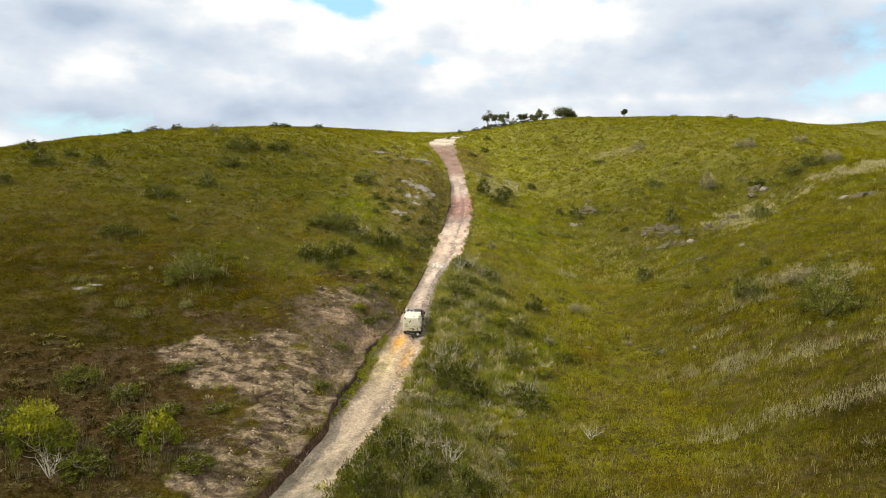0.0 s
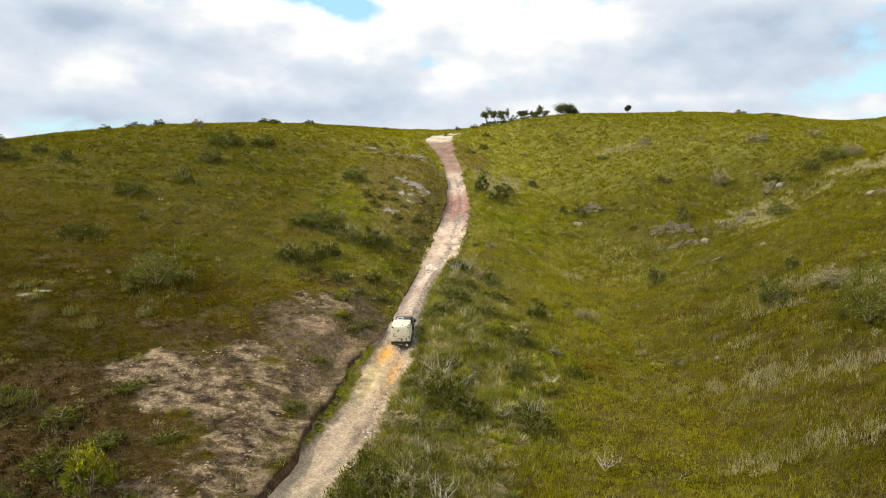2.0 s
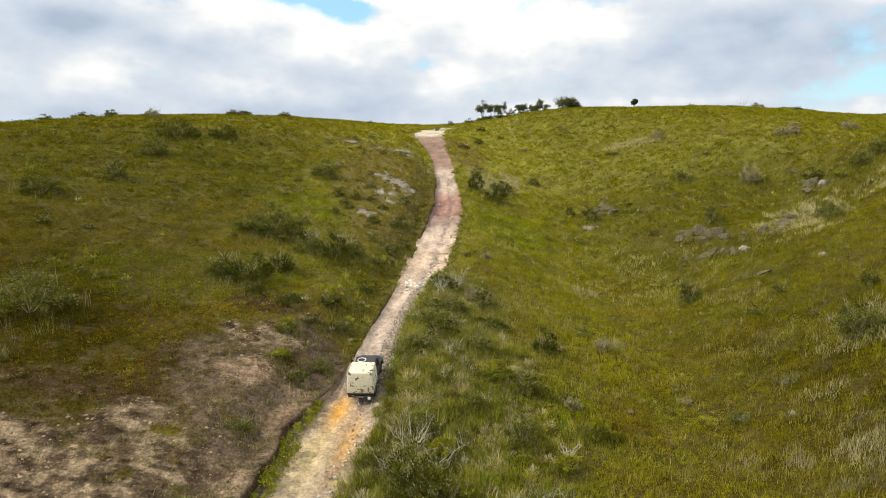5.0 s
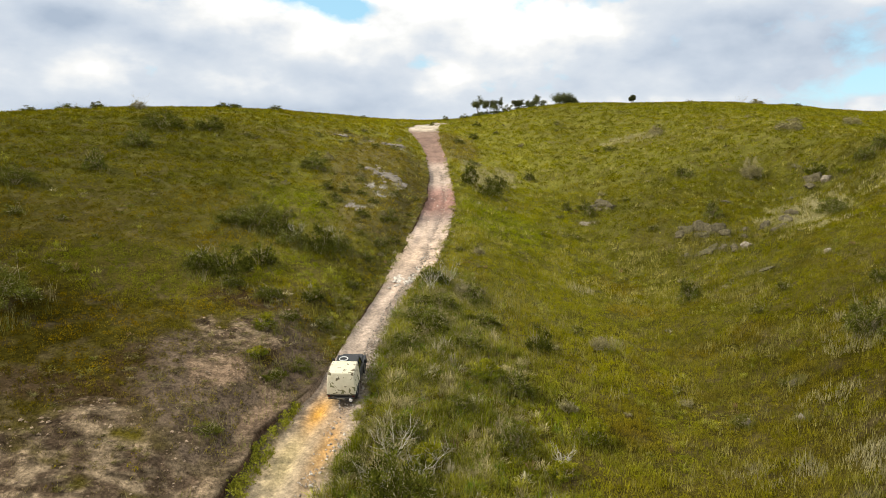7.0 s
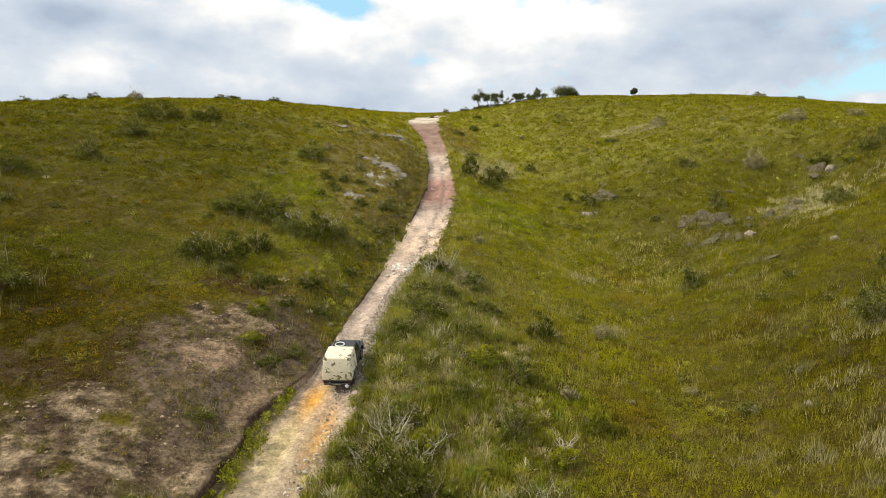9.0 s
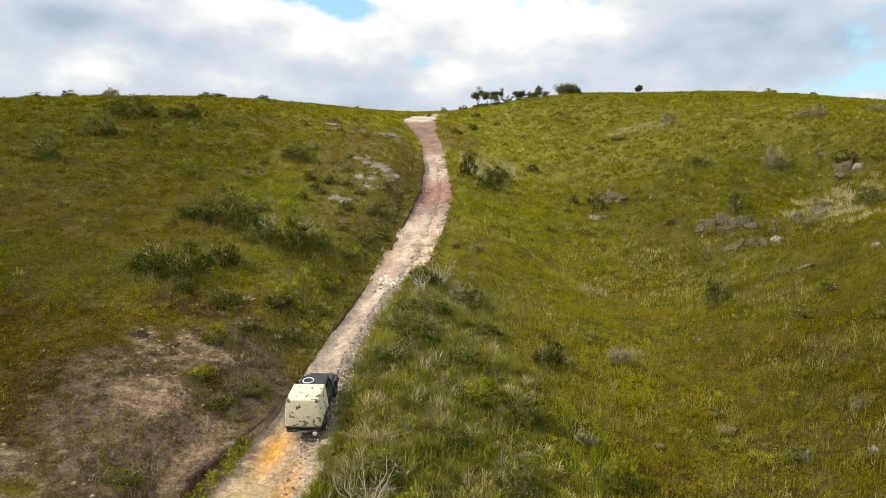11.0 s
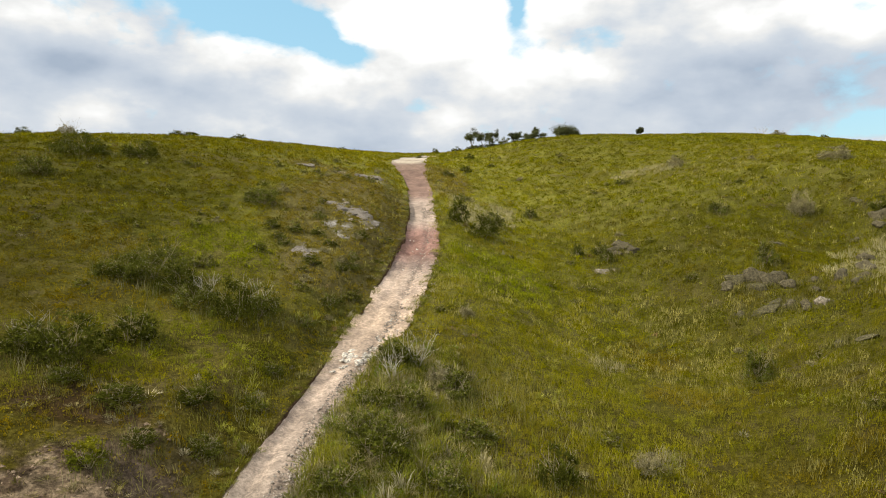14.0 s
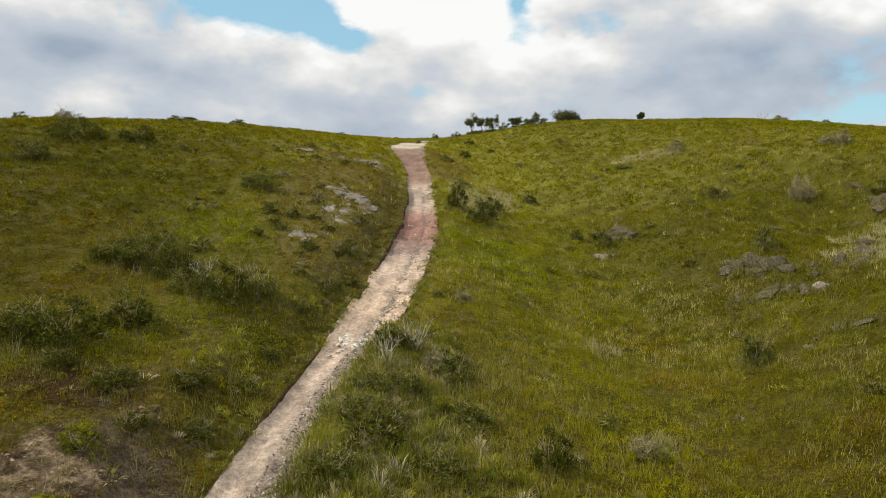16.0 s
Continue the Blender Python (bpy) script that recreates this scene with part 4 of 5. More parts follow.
# ---------------------------------------------------------------- shrubs and trees
def branching(rng, count, spread, height, radius, forks=2, bend=0.25):
    """Paths of forking stems from one foot, within a cylinder of that spread and height."""
    paths, tips = [], []
    for k in range(count):
        a = 2 * math.pi * (k + rng.uniform(-0.4, 0.4)) / count
        p, d = Vector((0, 0, -0.05)), Vector((math.cos(a) * spread, math.sin(a) * spread, height * rng.uniform(0.7, 1.0)))
        path = []
        for i in range(5):
            s = i / 4
            q = p + d * s + Vector(rng.normal(0, bend, 3)) * s * (1 - 0.3 * s) * spread
            path.append((q, radius * (1 - 0.75 * s)))
        paths.append(path)
        tips.append(path[-1][0])
        for f in range(forks):
            i = int(rng.integers(1, 4))
            q, r = path[i]
            e = Vector((rng.normal(0, 1), rng.normal(0, 1), rng.uniform(0.4, 1.3))).normalized() * height * rng.uniform(0.25, 0.5)
            paths.append([(q, r * 0.7), (q + e * 0.5 + Vector(rng.normal(0, bend * 0.3, 3)) * spread, r * 0.45), (q + e, r * 0.18)])
            tips.append(q + e)
    return paths, tips


SHRUB_KINDS = {   # foliage colour, share of dry grey sprigs, stems showing above the leaves
    "G": ((0.108, 0.115, 0.018), 0.09, 8),
    "D": ((0.076, 0.082, 0.011), 0.05, 5),
    "R": ((0.240, 0.210, 0.095), 0.45, 14),
    "S": ((0.140, 0.138, 0.022), 0.08, 3),
    "P": ((0.230, 0.205, 0.085), 0.35, 5),
    "Y": ((0.215, 0.208, 0.014), 0.03, 2)}
SHRUB_SIZES = {"huge": (120, 66, 0.0165, 0.120), "broad": (74, 50, 0.027, 0.145), "middling": (42, 46, 0.040, 0.158), "small": (14, 36, 0.078, 0.20)}   # clumps, sprigs each, half length, reach of a clump
shrub_meshes = {}


def shrub_mesh(kind, variant, size):
    """Foliage and stems of a bush one metre wide and one metre high."""
    if (kind, variant, size) in shrub_meshes:
        return shrub_meshes[kind, variant, size]
    rng = np.random.default_rng(100 + 17 * variant + ord(kind) + 1000 * len(size))
    colour, dry, bare = SHRUB_KINDS[kind]
    clumps, per, sprig, reach = SHRUB_SIZES[size]
    a, r = rng.uniform(0, 2 * np.pi, clumps), 0.45 * np.sqrt(rng.uniform(0, 1, clumps))
    lift = rng.uniform(0.10, 0.80, clumps) * (1 - 0.85 * (r / 0.5) ** 2) + 0.04
    if kind == "Y":
        lift = rng.uniform(0.50, 0.80, clumps) - 0.25 * (r / 0.42) ** 2
        low = rng.uniform(0, 1, clumps) < 0.4
        lift[low] = rng.uniform(0.1, 0.45, low.sum())
    centres = np.stack([np.cos(a) * r, np.sin(a) * r, lift], 1)
    rad = rng.uniform(0.45, 1.1, clumps)[:, None] * reach * np.array((1, 1, 0.9))
    v, f, c = leaf_cloud(rng, centres, rad, per, sprig, colour, 0.40, 0.20, 0.0, 0.34)
    grey = np.repeat(rng.uniform(0, 1, clumps * per) < dry * np.repeat(rng.uniform(0.3, 1.7, clumps), per), 4)
    c[grey] = c[grey] * 0.35 + np.array((0.240, 0.212, 0.130)) * np.repeat(rng.uniform(0.6, 1.15, (grey.sum() // 4, 1)), 4, 0)
    if kind == "Y":
        c[np.repeat(np.repeat(lift < 0.45, per), 4)] *= np.array((0.55, 0.62, 0.8))
    crown = mesh_np("foliage", v, f, LEAF, c)
    thin = {"huge": 0.30, "broad": 0.45, "middling": 0.8, "small": 1.2}[size]
    paths, _ = branching(rng, 6, 0.33, 0.75, 0.020 * thin, 2)
    more, _ = branching(rng, bare, 0.38, 1.04, 0.008 * thin, 3)
    v, f = tubes(paths + more, 3)
    shade = np.array((0.36, 0.305, 0.18)) * rng.uniform(0.7, 1.1, (len(v), 1))
    stems = mesh_np("branchwork", v, f, WOOD, shade)
    shrub_meshes[kind, variant, size] = crown, stems
    return crown, stems


SHRUB_WORDS = {"S": "small olive heath bush among the grass", "P": "small pale dry bush among the grass", "G": "rounded grey-green heath shrub with pale twigs", "D": "dark green low heath shrub on the slope", "R": "dry grey twiggy shrub with sparse leaves",
               "Y": "leafy yellow-green bush above dark stems"}


def shrub(kind, x, y, wide, high, seed, label=""):
    thing = new("shrub")
    thing.empty_display_size = 0.3
    thing.matrix_world = Matrix.LocRotScale((x, y, float(ground(x, y)) - 0.05), Euler((0, 0, seed * 2.4)), (wide, wide * 0.85, high))
    for name, me in zip(("foliage", "branchwork"), shrub_mesh(kind, seed % 4, "small" if kind in "SP" else "middling" if y > 125 else "huge" if wide > 4.3 else "broad" if wide > 3.1 else "middling")):
        ob = new(name, me)
        ob.parent = thing
    return tagged(thing, label or SHRUB_WORDS[kind], "shrub", "shrubs on the heath")


SHRUBS_LEFT = (
    (-22.7, 63.6, 5.8, 2.3, "G"), (-12.2, 73.0, 4.2, 2.0, "D"), (-7.0, 81.0, 3.6, 2.0, "D"), (-13.2, 85.6, 5.0, 2.2, "G"), (-11.9, 108.6, 3.8, 1.7, "G"), (-34.5, 87.0, 4.5, 1.6, "D"),
    (-31.2, 94.9, 2.8, 1.7, "G"), (-33.2, 72.5, 4.5, 1.3, "D"), (-32.4, 116.0, 6.0, 2.2, "D"), (-27.3, 118.5, 4.2, 1.7, "D"), (-31.5, 106.0, 4.0, 1.7, "G"), (-53.3, 95.6, 3.9, 1.8, "D"),
    (-52.1, 100.6, 2.3, 1.3, "D"), (-47.1, 97.5, 2.2, 1.3, "D"), (-51.7, 139.8, 2.8, 1.7, "D"), (-55.0, 138.0, 5.0, 1.5, "D"), (-57.2, 130.2, 2.4, 1.3, "D"), (-42.4, 133.0, 2.8, 1.5, "R"),
    (-34.8, 153.6, 6.0, 1.6, "D"), (-27.6, 158.5, 3.4, 1.4, "D"), (-12.8, 174.3, 1.9, 0.9, "D"), (-61.3, 106.7, 2.7, 1.3, "D"), (-53.0, 85.8, 2.4, 1.3, "D"))
SHRUBS_MORE = (
    (-9.6, 82.5, 3.6, 1.3, "G"), (-6.0, 82.4, 3.2, 1.5, "G"), (-14.8, 84.6, 3.4, 1.3, "D"), (-11.2, 84.2, 3.4, 1.4, "D"), (-10.6, 76.2, 3.0, 1.5, "D"), (-13.9, 73.4, 3.3, 1.2, "D"), (-7.8, 65.8, 1.5, 0.9, "Y"), (-22.0, 37.2, 4.2, 2.7, "Y"), (-16.0, 38.3, 2.9, 2.0, "Y"), (-24.4, 38.4, 3.4, 2.0, "D"), (-18.4, 39.6, 3.0, 1.1, "D"), (-13.6, 37.0, 2.6, 0.7, "D"), (-20.6, 44.5, 2.6, 0.7, "D"), (-24.0, 45.5, 3.2, 1.0, "D"),
    (-19.0, 36.0, 3.0, 1.0, "D"), (-5.2, 39.2, 2.2, 2.2, "D"), (-3.2, 40.6, 3.4, 2.2, "D"), (-1.6, 38.5, 2.8, 1.9, "D"), (1.0, 37.4, 2.6, 1.6, "G"), (-4.2, 36.2, 2.6, 2.2, "D"), (-6.6, 37.6, 2.4, 1.2, "Y"), (0.7, 52.4, 3.7, 2.5, "D"))
SHRUBS_RIGHT = (
    (6.7, 118.3, 2.8, 2.4, "D"), (9.2, 115.0, 3.7, 2.0, "D"), (10.6, 121.5, 3.4, 1.4, "D"), (7.6, 133.0, 2.4, 1.0, "G"), (16.1, 130.2, 2.2, 1.5, "D"), (2.0, 175.6, 3.4, 2.4, "D"), (4.4, 187.9, 1.8, 1.5, "D"), (10.7, 174.5, 2.2, 1.4, "D"),
    (9.2, 157.9, 2.6, 1.5, "D"), (6.0, 150.0, 3.0, 1.2, "G"), (40.6, 149.5, 2.6, 2.1, "R"), (57.5, 136.3, 4.6, 2.2, "R"), (44.5, 119.8, 3.2, 2.6, "R"), (71.9, 144.8, 3.9, 1.9, "R"), (36.6, 122.8, 3.0, 1.2, "G"),
    (50.8, 115.2, 3.0, 1.4, "D"), (44.9, 100.4, 4.0, 1.6, "G"), (31.9, 58.0, 6.2, 3.6, "G"), (29.5, 67.9, 3.6, 2.3, "G"), (34.2, 66.6, 4.2, 1.7, "R"), (33.6, 104.6, 2.3, 1.7, "G"), (34.3, 74.7, 1.7, 1.0, "D"),
    (24.9, 86.5, 2.6, 1.7, "G"), (9.2, 70.5, 2.0, 1.7, "D"), (19.0, 115.4, 1.4, 1.1, "D"), (21.4, 112.9, 1.8, 1.3, "G"))
SHRUBS_OUT = ((55.0, 112.0, 3.4, 1.6, "G"), (58.4, 113.0, 4.2, 2.0, "G"), (61.5, 113.5, 3.4, 1.8, "R"), (52.4, 111.6, 2.2, 1.0, "Y"), (46.0, 101.6, 3.4, 1.1, "D"), (21.2, 115.0, 1.9, 1.3, "D"),
              (-9.5, 101.6, 1.5, 0.7, "D"), (-8.5, 99.0, 1.4, 0.6, "D"), (-7.7, 101.8, 1.6, 0.7, "G"), (-5.8, 102.1, 1.3, 0.6, "D"), (-2.3, 104.6, 1.3, 0.7, "D"), (-7.8, 98.0, 1.3, 0.6, "G"), (-4.4, 99.9, 1.4, 0.6, "D"), (-2.5, 98.5, 1.2, 0.7, "G"),
              (-5.0, 94.2, 1.6, 0.7, "D"), (-2.9, 95.1, 1.3, 0.7, "D"), (-9.1, 95.1, 1.5, 0.6, "D"), (-1.6, 92.0, 1.3, 0.7, "D"), (-2.9, 88.5, 1.4, 0.8, "G"), (-0.6, 101.5, 1.2, 0.7, "D"), (-0.2, 108.0, 1.3, 0.6, "D"), (-6.5, 107.0, 1.5, 0.6, "G"), (6.5, 50.5, 3.0, 1.3, "D"), (5.1, 64.6, 2.4, 1.1, "Y"), (2.2, 51.5, 3.0, 1.3, "D"), (31.3, 145.0, 2.5, 1.0, "D"), (4.3, 77.4, 1.7, 1.2, "R"), (6.2, 89.3, 1.3, 0.8, "R"), (7.0, 63.5, 2.2, 1.5, "G"), (6.0, 58.0, 2.0, 1.4, "G"),
              (10.5, 60.0, 1.8, 1.2, "Y"), (14.0, 74.0, 1.6, 1.0, "R"), (66.0, 206.0, 3.0, 1.2, "R"), (78.0, 195.0, 4.0, 1.6, "R"), (87.0, 193.0, 2.6, 1.4, "D"), (24.0, 207.0, 5.0, 1.6, "D"), (42.0, 213.0, 7.0, 1.4, "D"),
              (9.0, 196.0, 3.0, 1.5, "D"), (12.5, 201.0, 2.8, 1.4, "D"), (20.0, 206.0, 3.0, 2.4, "G"))
for i, (sx, sy, sw, sh, sk) in enumerate(SHRUBS_LEFT + SHRUBS_MORE + SHRUBS_RIGHT + SHRUBS_OUT):
    shrub(sk, sx, sy, sw * 0.97, sh * (1.5 if sy < 125 else 1.05), i)


belt_rng = np.random.default_rng(77)
for i in range(40):
    sy = belt_rng.uniform(35, 80)
    sx = float(edges(np.array(sy))[0] + edges(np.array(sy))[2]) + 0.6 + belt_rng.uniform(0, 1) ** 1.4 * (11.0 if sy < 70 else 6.0)
    sw = belt_rng.uniform(1.1, 2.8)
    shrub("GGDRGYGD"[i % 8], sx, sy, sw, sw * belt_rng.uniform(0.50, 0.75), i + 3)
for sx, sy, sw, sh, sk in ((-6.0, 71.5, 2.0, 1.1, "D"), (-4.9, 69.0, 1.6, 1.0, "G"), (-6.8, 67.6, 1.5, 0.9, "D"), (-8.6, 70.2, 2.2, 1.2, "D"), (-5.4, 63.4, 1.4, 0.8, "G"), (-6.4, 61.4, 1.6, 0.9, "D"), (-5.3, 60.0, 1.3, 0.7, "Y"),
                           (-7.6, 62.6, 1.3, 0.8, "Y"), (-8.4, 56.2, 1.6, 0.6, "G"), (-7.4, 51.5, 1.5, 0.7, "Y"), (-9.0, 50.2, 1.7, 0.7, "G"), (-14.5, 44.0, 1.8, 0.6, "D"), (-18.5, 48.6, 2.2, 0.7, "D"), (-17.2, 42.6, 2.4, 0.8, "D"),
                           (-11.2, 71.0, 1.8, 1.0, "D"), (-4.1, 73.5, 1.5, 0.9, "G"), (-4.0, 77.0, 1.4, 0.8, "D"), (-3.6, 84.0, 1.5, 0.9, "G"), (-2.6, 90.0, 1.3, 0.8, "D"), (-2.4, 97.0, 1.6, 0.9, "G")):
    shrub(sk, sx, sy, sw, sh, int(sy * 10))


for x0, x1, y0, y1, many, kinds in ((-15, -1.5, 86, 142, 46, "SPSDSP"), (4, 34, 58, 112, 34, "SSPSSS"), (-34, -14, 60, 130, 26, "SSS"), (6, 60, 112, 190, 34, "SPS")):
    for i in range(many):
        sx, sy = belt_rng.uniform(x0, x1), belt_rng.uniform(y0, y1)
        if float(off_track(np.array(sx), np.array(sy))) < 0.6:
            continue
        sw = belt_rng.uniform(0.5, 1.5)
        shrub(kinds[i % len(kinds)].replace("D", "S"), sx, sy, sw, sw * belt_rng.uniform(0.5, 0.8), i)


def shrub_skirts():
    """Long grass and pale dry stems grown up round and through the larger shrubs."""
    rng = np.random.default_rng(41)
    x, y, tall = [], [], []
    for ob in [o for o in bpy.data.objects if o.name.startswith("shrub") and o.scale.x > 1.25 and o.location.y < 150]:
        k = int(12 * ob.scale.x)
        a, r = rng.uniform(0, 2 * np.pi, k), ob.scale.x * 0.62 * np.sqrt(rng.uniform(0.10, 1, k))
        x.append(ob.location.x + np.cos(a) * r)
        y.append(ob.location.y + np.sin(a) * r)
        tall.append(np.full(k, 0.30 + 0.30 * min(ob.scale.z, 2.4)))
    x, y, tall = np.concatenate(x), np.concatenate(y), np.concatenate(tall)
    keep = off_track(x, y) > 0.1
    x, y, tall = x[keep], y[keep], tall[keep]
    c = mix3((0.115, 0.122, 0.014), (0.320, 0.285, 0.155), rng.uniform(0, 1, len(x)) ** 3.0)
    blades("shrub_grass", rng, x, y, tall * rng.uniform(0.5, 1.2, len(x)), 0.014 + 0.0001 * y, 8, 0.32, 0.15 + 0 * x, c, GRASS, "long grass and dry stems round the shrubs", "grass")


shrub_skirts()


def tree(x, y, high, wide, seed, crowns, label, skirt=18):
    """A small hilltop tree: forked tapering trunk and separate rounded heads of leaves with gaps between, over a low skirt."""
    rng = np.random.default_rng(seed)
    thing = new("tree")
    thing.matrix_world = pose(x, y, float(ground(x, y)) - 0.1)
    fork = Vector((rng.normal(0, 0.1), 0, high * 0.20))
    paths = [[(Vector((0, 0, -0.2)), 0.17), (fork * 0.5 + Vector((0.05, 0, 0)), 0.13), (fork, 0.11)]]
    cen, rad = [], []
    for k in range(crowns):
        a = 2 * math.pi * k / crowns + rng.uniform(-0.3, 0.3)
        r = wide * 0.34 * rng.uniform(0.5, 1.1)
        top = Vector((math.cos(a) * r, math.sin(a) * r * 0.7, high * rng.uniform(0.52, 0.82)))
        mid = fork.lerp(top, 0.5) + Vector(rng.normal(0, 0.15, 3))
        paths.append([(fork, 0.09), (mid, 0.06), (top, 0.025)])
        for j in range(9):
            cen.append(tuple(top + Vector(rng.normal(0, 1, 3)) * wide * 0.105))
            q = wide * rng.uniform(0.15, 0.23)
            rad.append((q, q, q * 0.85))
    for j in range(skirt):
        cen.append((rng.normal(0, wide * 0.30), rng.normal(0, wide * 0.2), high * rng.uniform(0.05, 0.22)))
        q = wide * rng.uniform(0.09, 0.15)
        rad.append((q, q, q * 0.8))
    v, f, c = leaf_cloud(rng, cen, rad, 150, 0.11, (0.105, 0.112, 0.045), 0.35, 0.15, 0.3, 0.40)
    crown = new("crown", mesh_np("crown", v, f, LEAF, c))
    v, f = tubes(paths, 5)
    trunk = new("trunk", mesh_np("trunk", v, f, WOOD, np.array((0.22, 0.19, 0.15)) * np.ones((len(v), 1)), True))
    crown.parent = trunk.parent = thing
    return tagged(thing, label, "tree", "trees on the crest")


for tx, ty, th, tw, ts, tc, tl in (
        (12.9, 208, 5.3, 3.8, 1, 3, "open-crowned dark tree on the hilltop"), (15.6, 210, 5.7, 3.4, 2, 3, "open-crowned dark tree on the hilltop"), (17.6, 207, 4.2, 3.2, 3, 3, "small open dark tree on the hilltop"),
        (28.8, 214, 4.2, 3.4, 4, 3, "small open dark tree on the hilltop"), (26.8, 212, 3.0, 3.0, 5, 4, "low rounded tree on the hilltop"), (35.8, 216, 4.6, 5.6, 6, 7, "broad dense dark tree on the crest"),
        (38.2, 217, 3.9, 4.0, 7, 6, "broad dense dark tree on the crest"), (23.0, 209, 3.0, 2.6, 9, 4, "low rounded tree on the hilltop")):
    tree(tx, ty, th, tw, ts, tc, tl)
tree(53.8, 214, 2.9, 1.9, 8, 4, "lone small tree on the crest", 0)


def dead_bush(x, y, wide, high, seed, count=5):
    """Bare bleached branches of a dead bush."""
    rng = np.random.default_rng(seed)
    paths, _ = branching(rng, count + 2, wide * 0.5, high, 0.020, 6, 0.2)
    v, f = tubes(paths, 4)
    ob = new("dead_bush", mesh_np("dead_bush", v, f, WOOD, np.array((0.50, 0.455, 0.36)) * rng.uniform(0.8, 1.1, (len(v), 1)), True))
    ob.matrix_world = pose(x, y, float(ground(x, y)) - 0.05, 0, 0, seed * 40)
    return tagged(ob, "bare bleached branches of a dead bush", "dead bush", "dead bushes")


for dx, dy, dw, dh, ds in ((0.3, 55.8, 2.4, 2.2, 1), (1.8, 55.0, 2.6, 1.9, 2), (-0.2, 53.6, 2.2, 1.6, 3), (1.9, 77.0, 1.5, 2.2, 4), (3.2, 79.6, 2.2, 2.3, 5), (-8.4, 40.2, 1.6, 1.6, 6), (-20.5, 35.2, 1.4, 1.8, 7),
                           (4.6, 52.0, 1.8, 1.5, 8), (6.6, 51.8, 1.6, 2.0, 9), (-6.2, 83.0, 2.0, 2.4, 10), (-9.3, 83.5, 1.6, 1.9, 11), (-14.4, 74.0, 1.8, 1.5, 12), (-1.5, 41.0, 2.2, 2.0, 13), (0.5, 40.5, 2.0, 1.9, 14),
                           (8.5, 57.5, 1.5, 1.2, 15), (10.0, 46.0, 1.6, 1.3, 16), (-42.0, 133.5, 2.4, 2.4, 17), (75.0, 196.0, 3.0, 2.4, 18)):
    dead_bush(dx, dy, dw, dh, ds)


# ---------------------------------------------------------------- rocks and stones
def rock_mesh(name, seed, colour, flat=0.7, rough=0.34):
    """A weathered boulder about one metre across."""
    bm = bmesh.new()
    bmesh.ops.create_icosphere(bm, subdivisions=3, radius=0.5)
    rng = np.random.default_rng(seed)
    off = Vector(rng.uniform(-50, 50, 3))
    cuts = [(Vector(rng.normal(0, 1, 3)).normalized(), rng.uniform(0.28, 0.42)) for _ in range(7)]
    for v in bm.verts:
        p = v.co.copy()
        for n, d in cuts:
            over = p.dot(n) - d
            if over > 0:
                p -= n * over * 0.85
        p *= 1 + rough * noise.noise(p * 2.2 + off) + rough * 0.55 * noise.noise(p * 5 + off) + rough * 0.30 * noise.noise(Vector((p.x * 4, p.y * 4, p.z * 22)) + off)
        p.z *= flat
        v.co = p
    co = np.array([tuple(v.co) for v in bm.verts])
    faces = np.array([[q.index for q in f.verts] for f in bm.faces])
    bm.free()
    tint = np.array(colour) * (0.7 + 0.6 * fbm(co[:, 0] * 4 + seed, co[:, 1] * 4 + co[:, 2] * 3, 3, seed))[:, None]
    return mesh_np(name, co, faces, STONE, tint, True)


PALE_ROCKS = [rock_mesh("boulder", 200 + k, (0.235, 0.200, 0.150), 0.8) for k in range(3)]
BROWN_ROCKS = [rock_mesh("boulder", 210 + k, (0.098, 0.083, 0.048), 0.85, 0.5) for k in range(3)]
FLAT_ROCKS = [rock_mesh("boulder", 220 + k, (0.094, 0.082, 0.042), 0.5, 0.5) for k in range(3)]
SLABS = [rock_mesh("rock", 240 + k, (0.205, 0.178, 0.145), 0.4) for k in range(3)]
PALE_STONES = [rock_mesh("stone", 230 + k, (0.55, 0.50, 0.43), 0.6) for k in range(4)]


def rock(meshes, x, y, wide, high, seed, label, name="boulder", group="boulders in the grass", base=None):
    ob = new(name, meshes[seed % len(meshes)])
    z = float(ground(x, y)) if base is None else base
    slope = Vector((float(land(x - 1, y) - land(x + 1, y)) / 2, float(land(x, y - 1) - land(x, y + 1)) / 2, 1)).normalized()
    turn = Vector((0, 0, 1)).rotation_difference(slope) @ Euler((0.08 * (seed % 3), 0.08 * (seed % 4), seed * 1.7)).to_quaternion()
    ob.matrix_world = Matrix.LocRotScale((x, y, z + high * 0.06), turn, (wide * 1.05, wide * 0.85, high * 1.15))
    return tagged(ob, label, "rock", group)


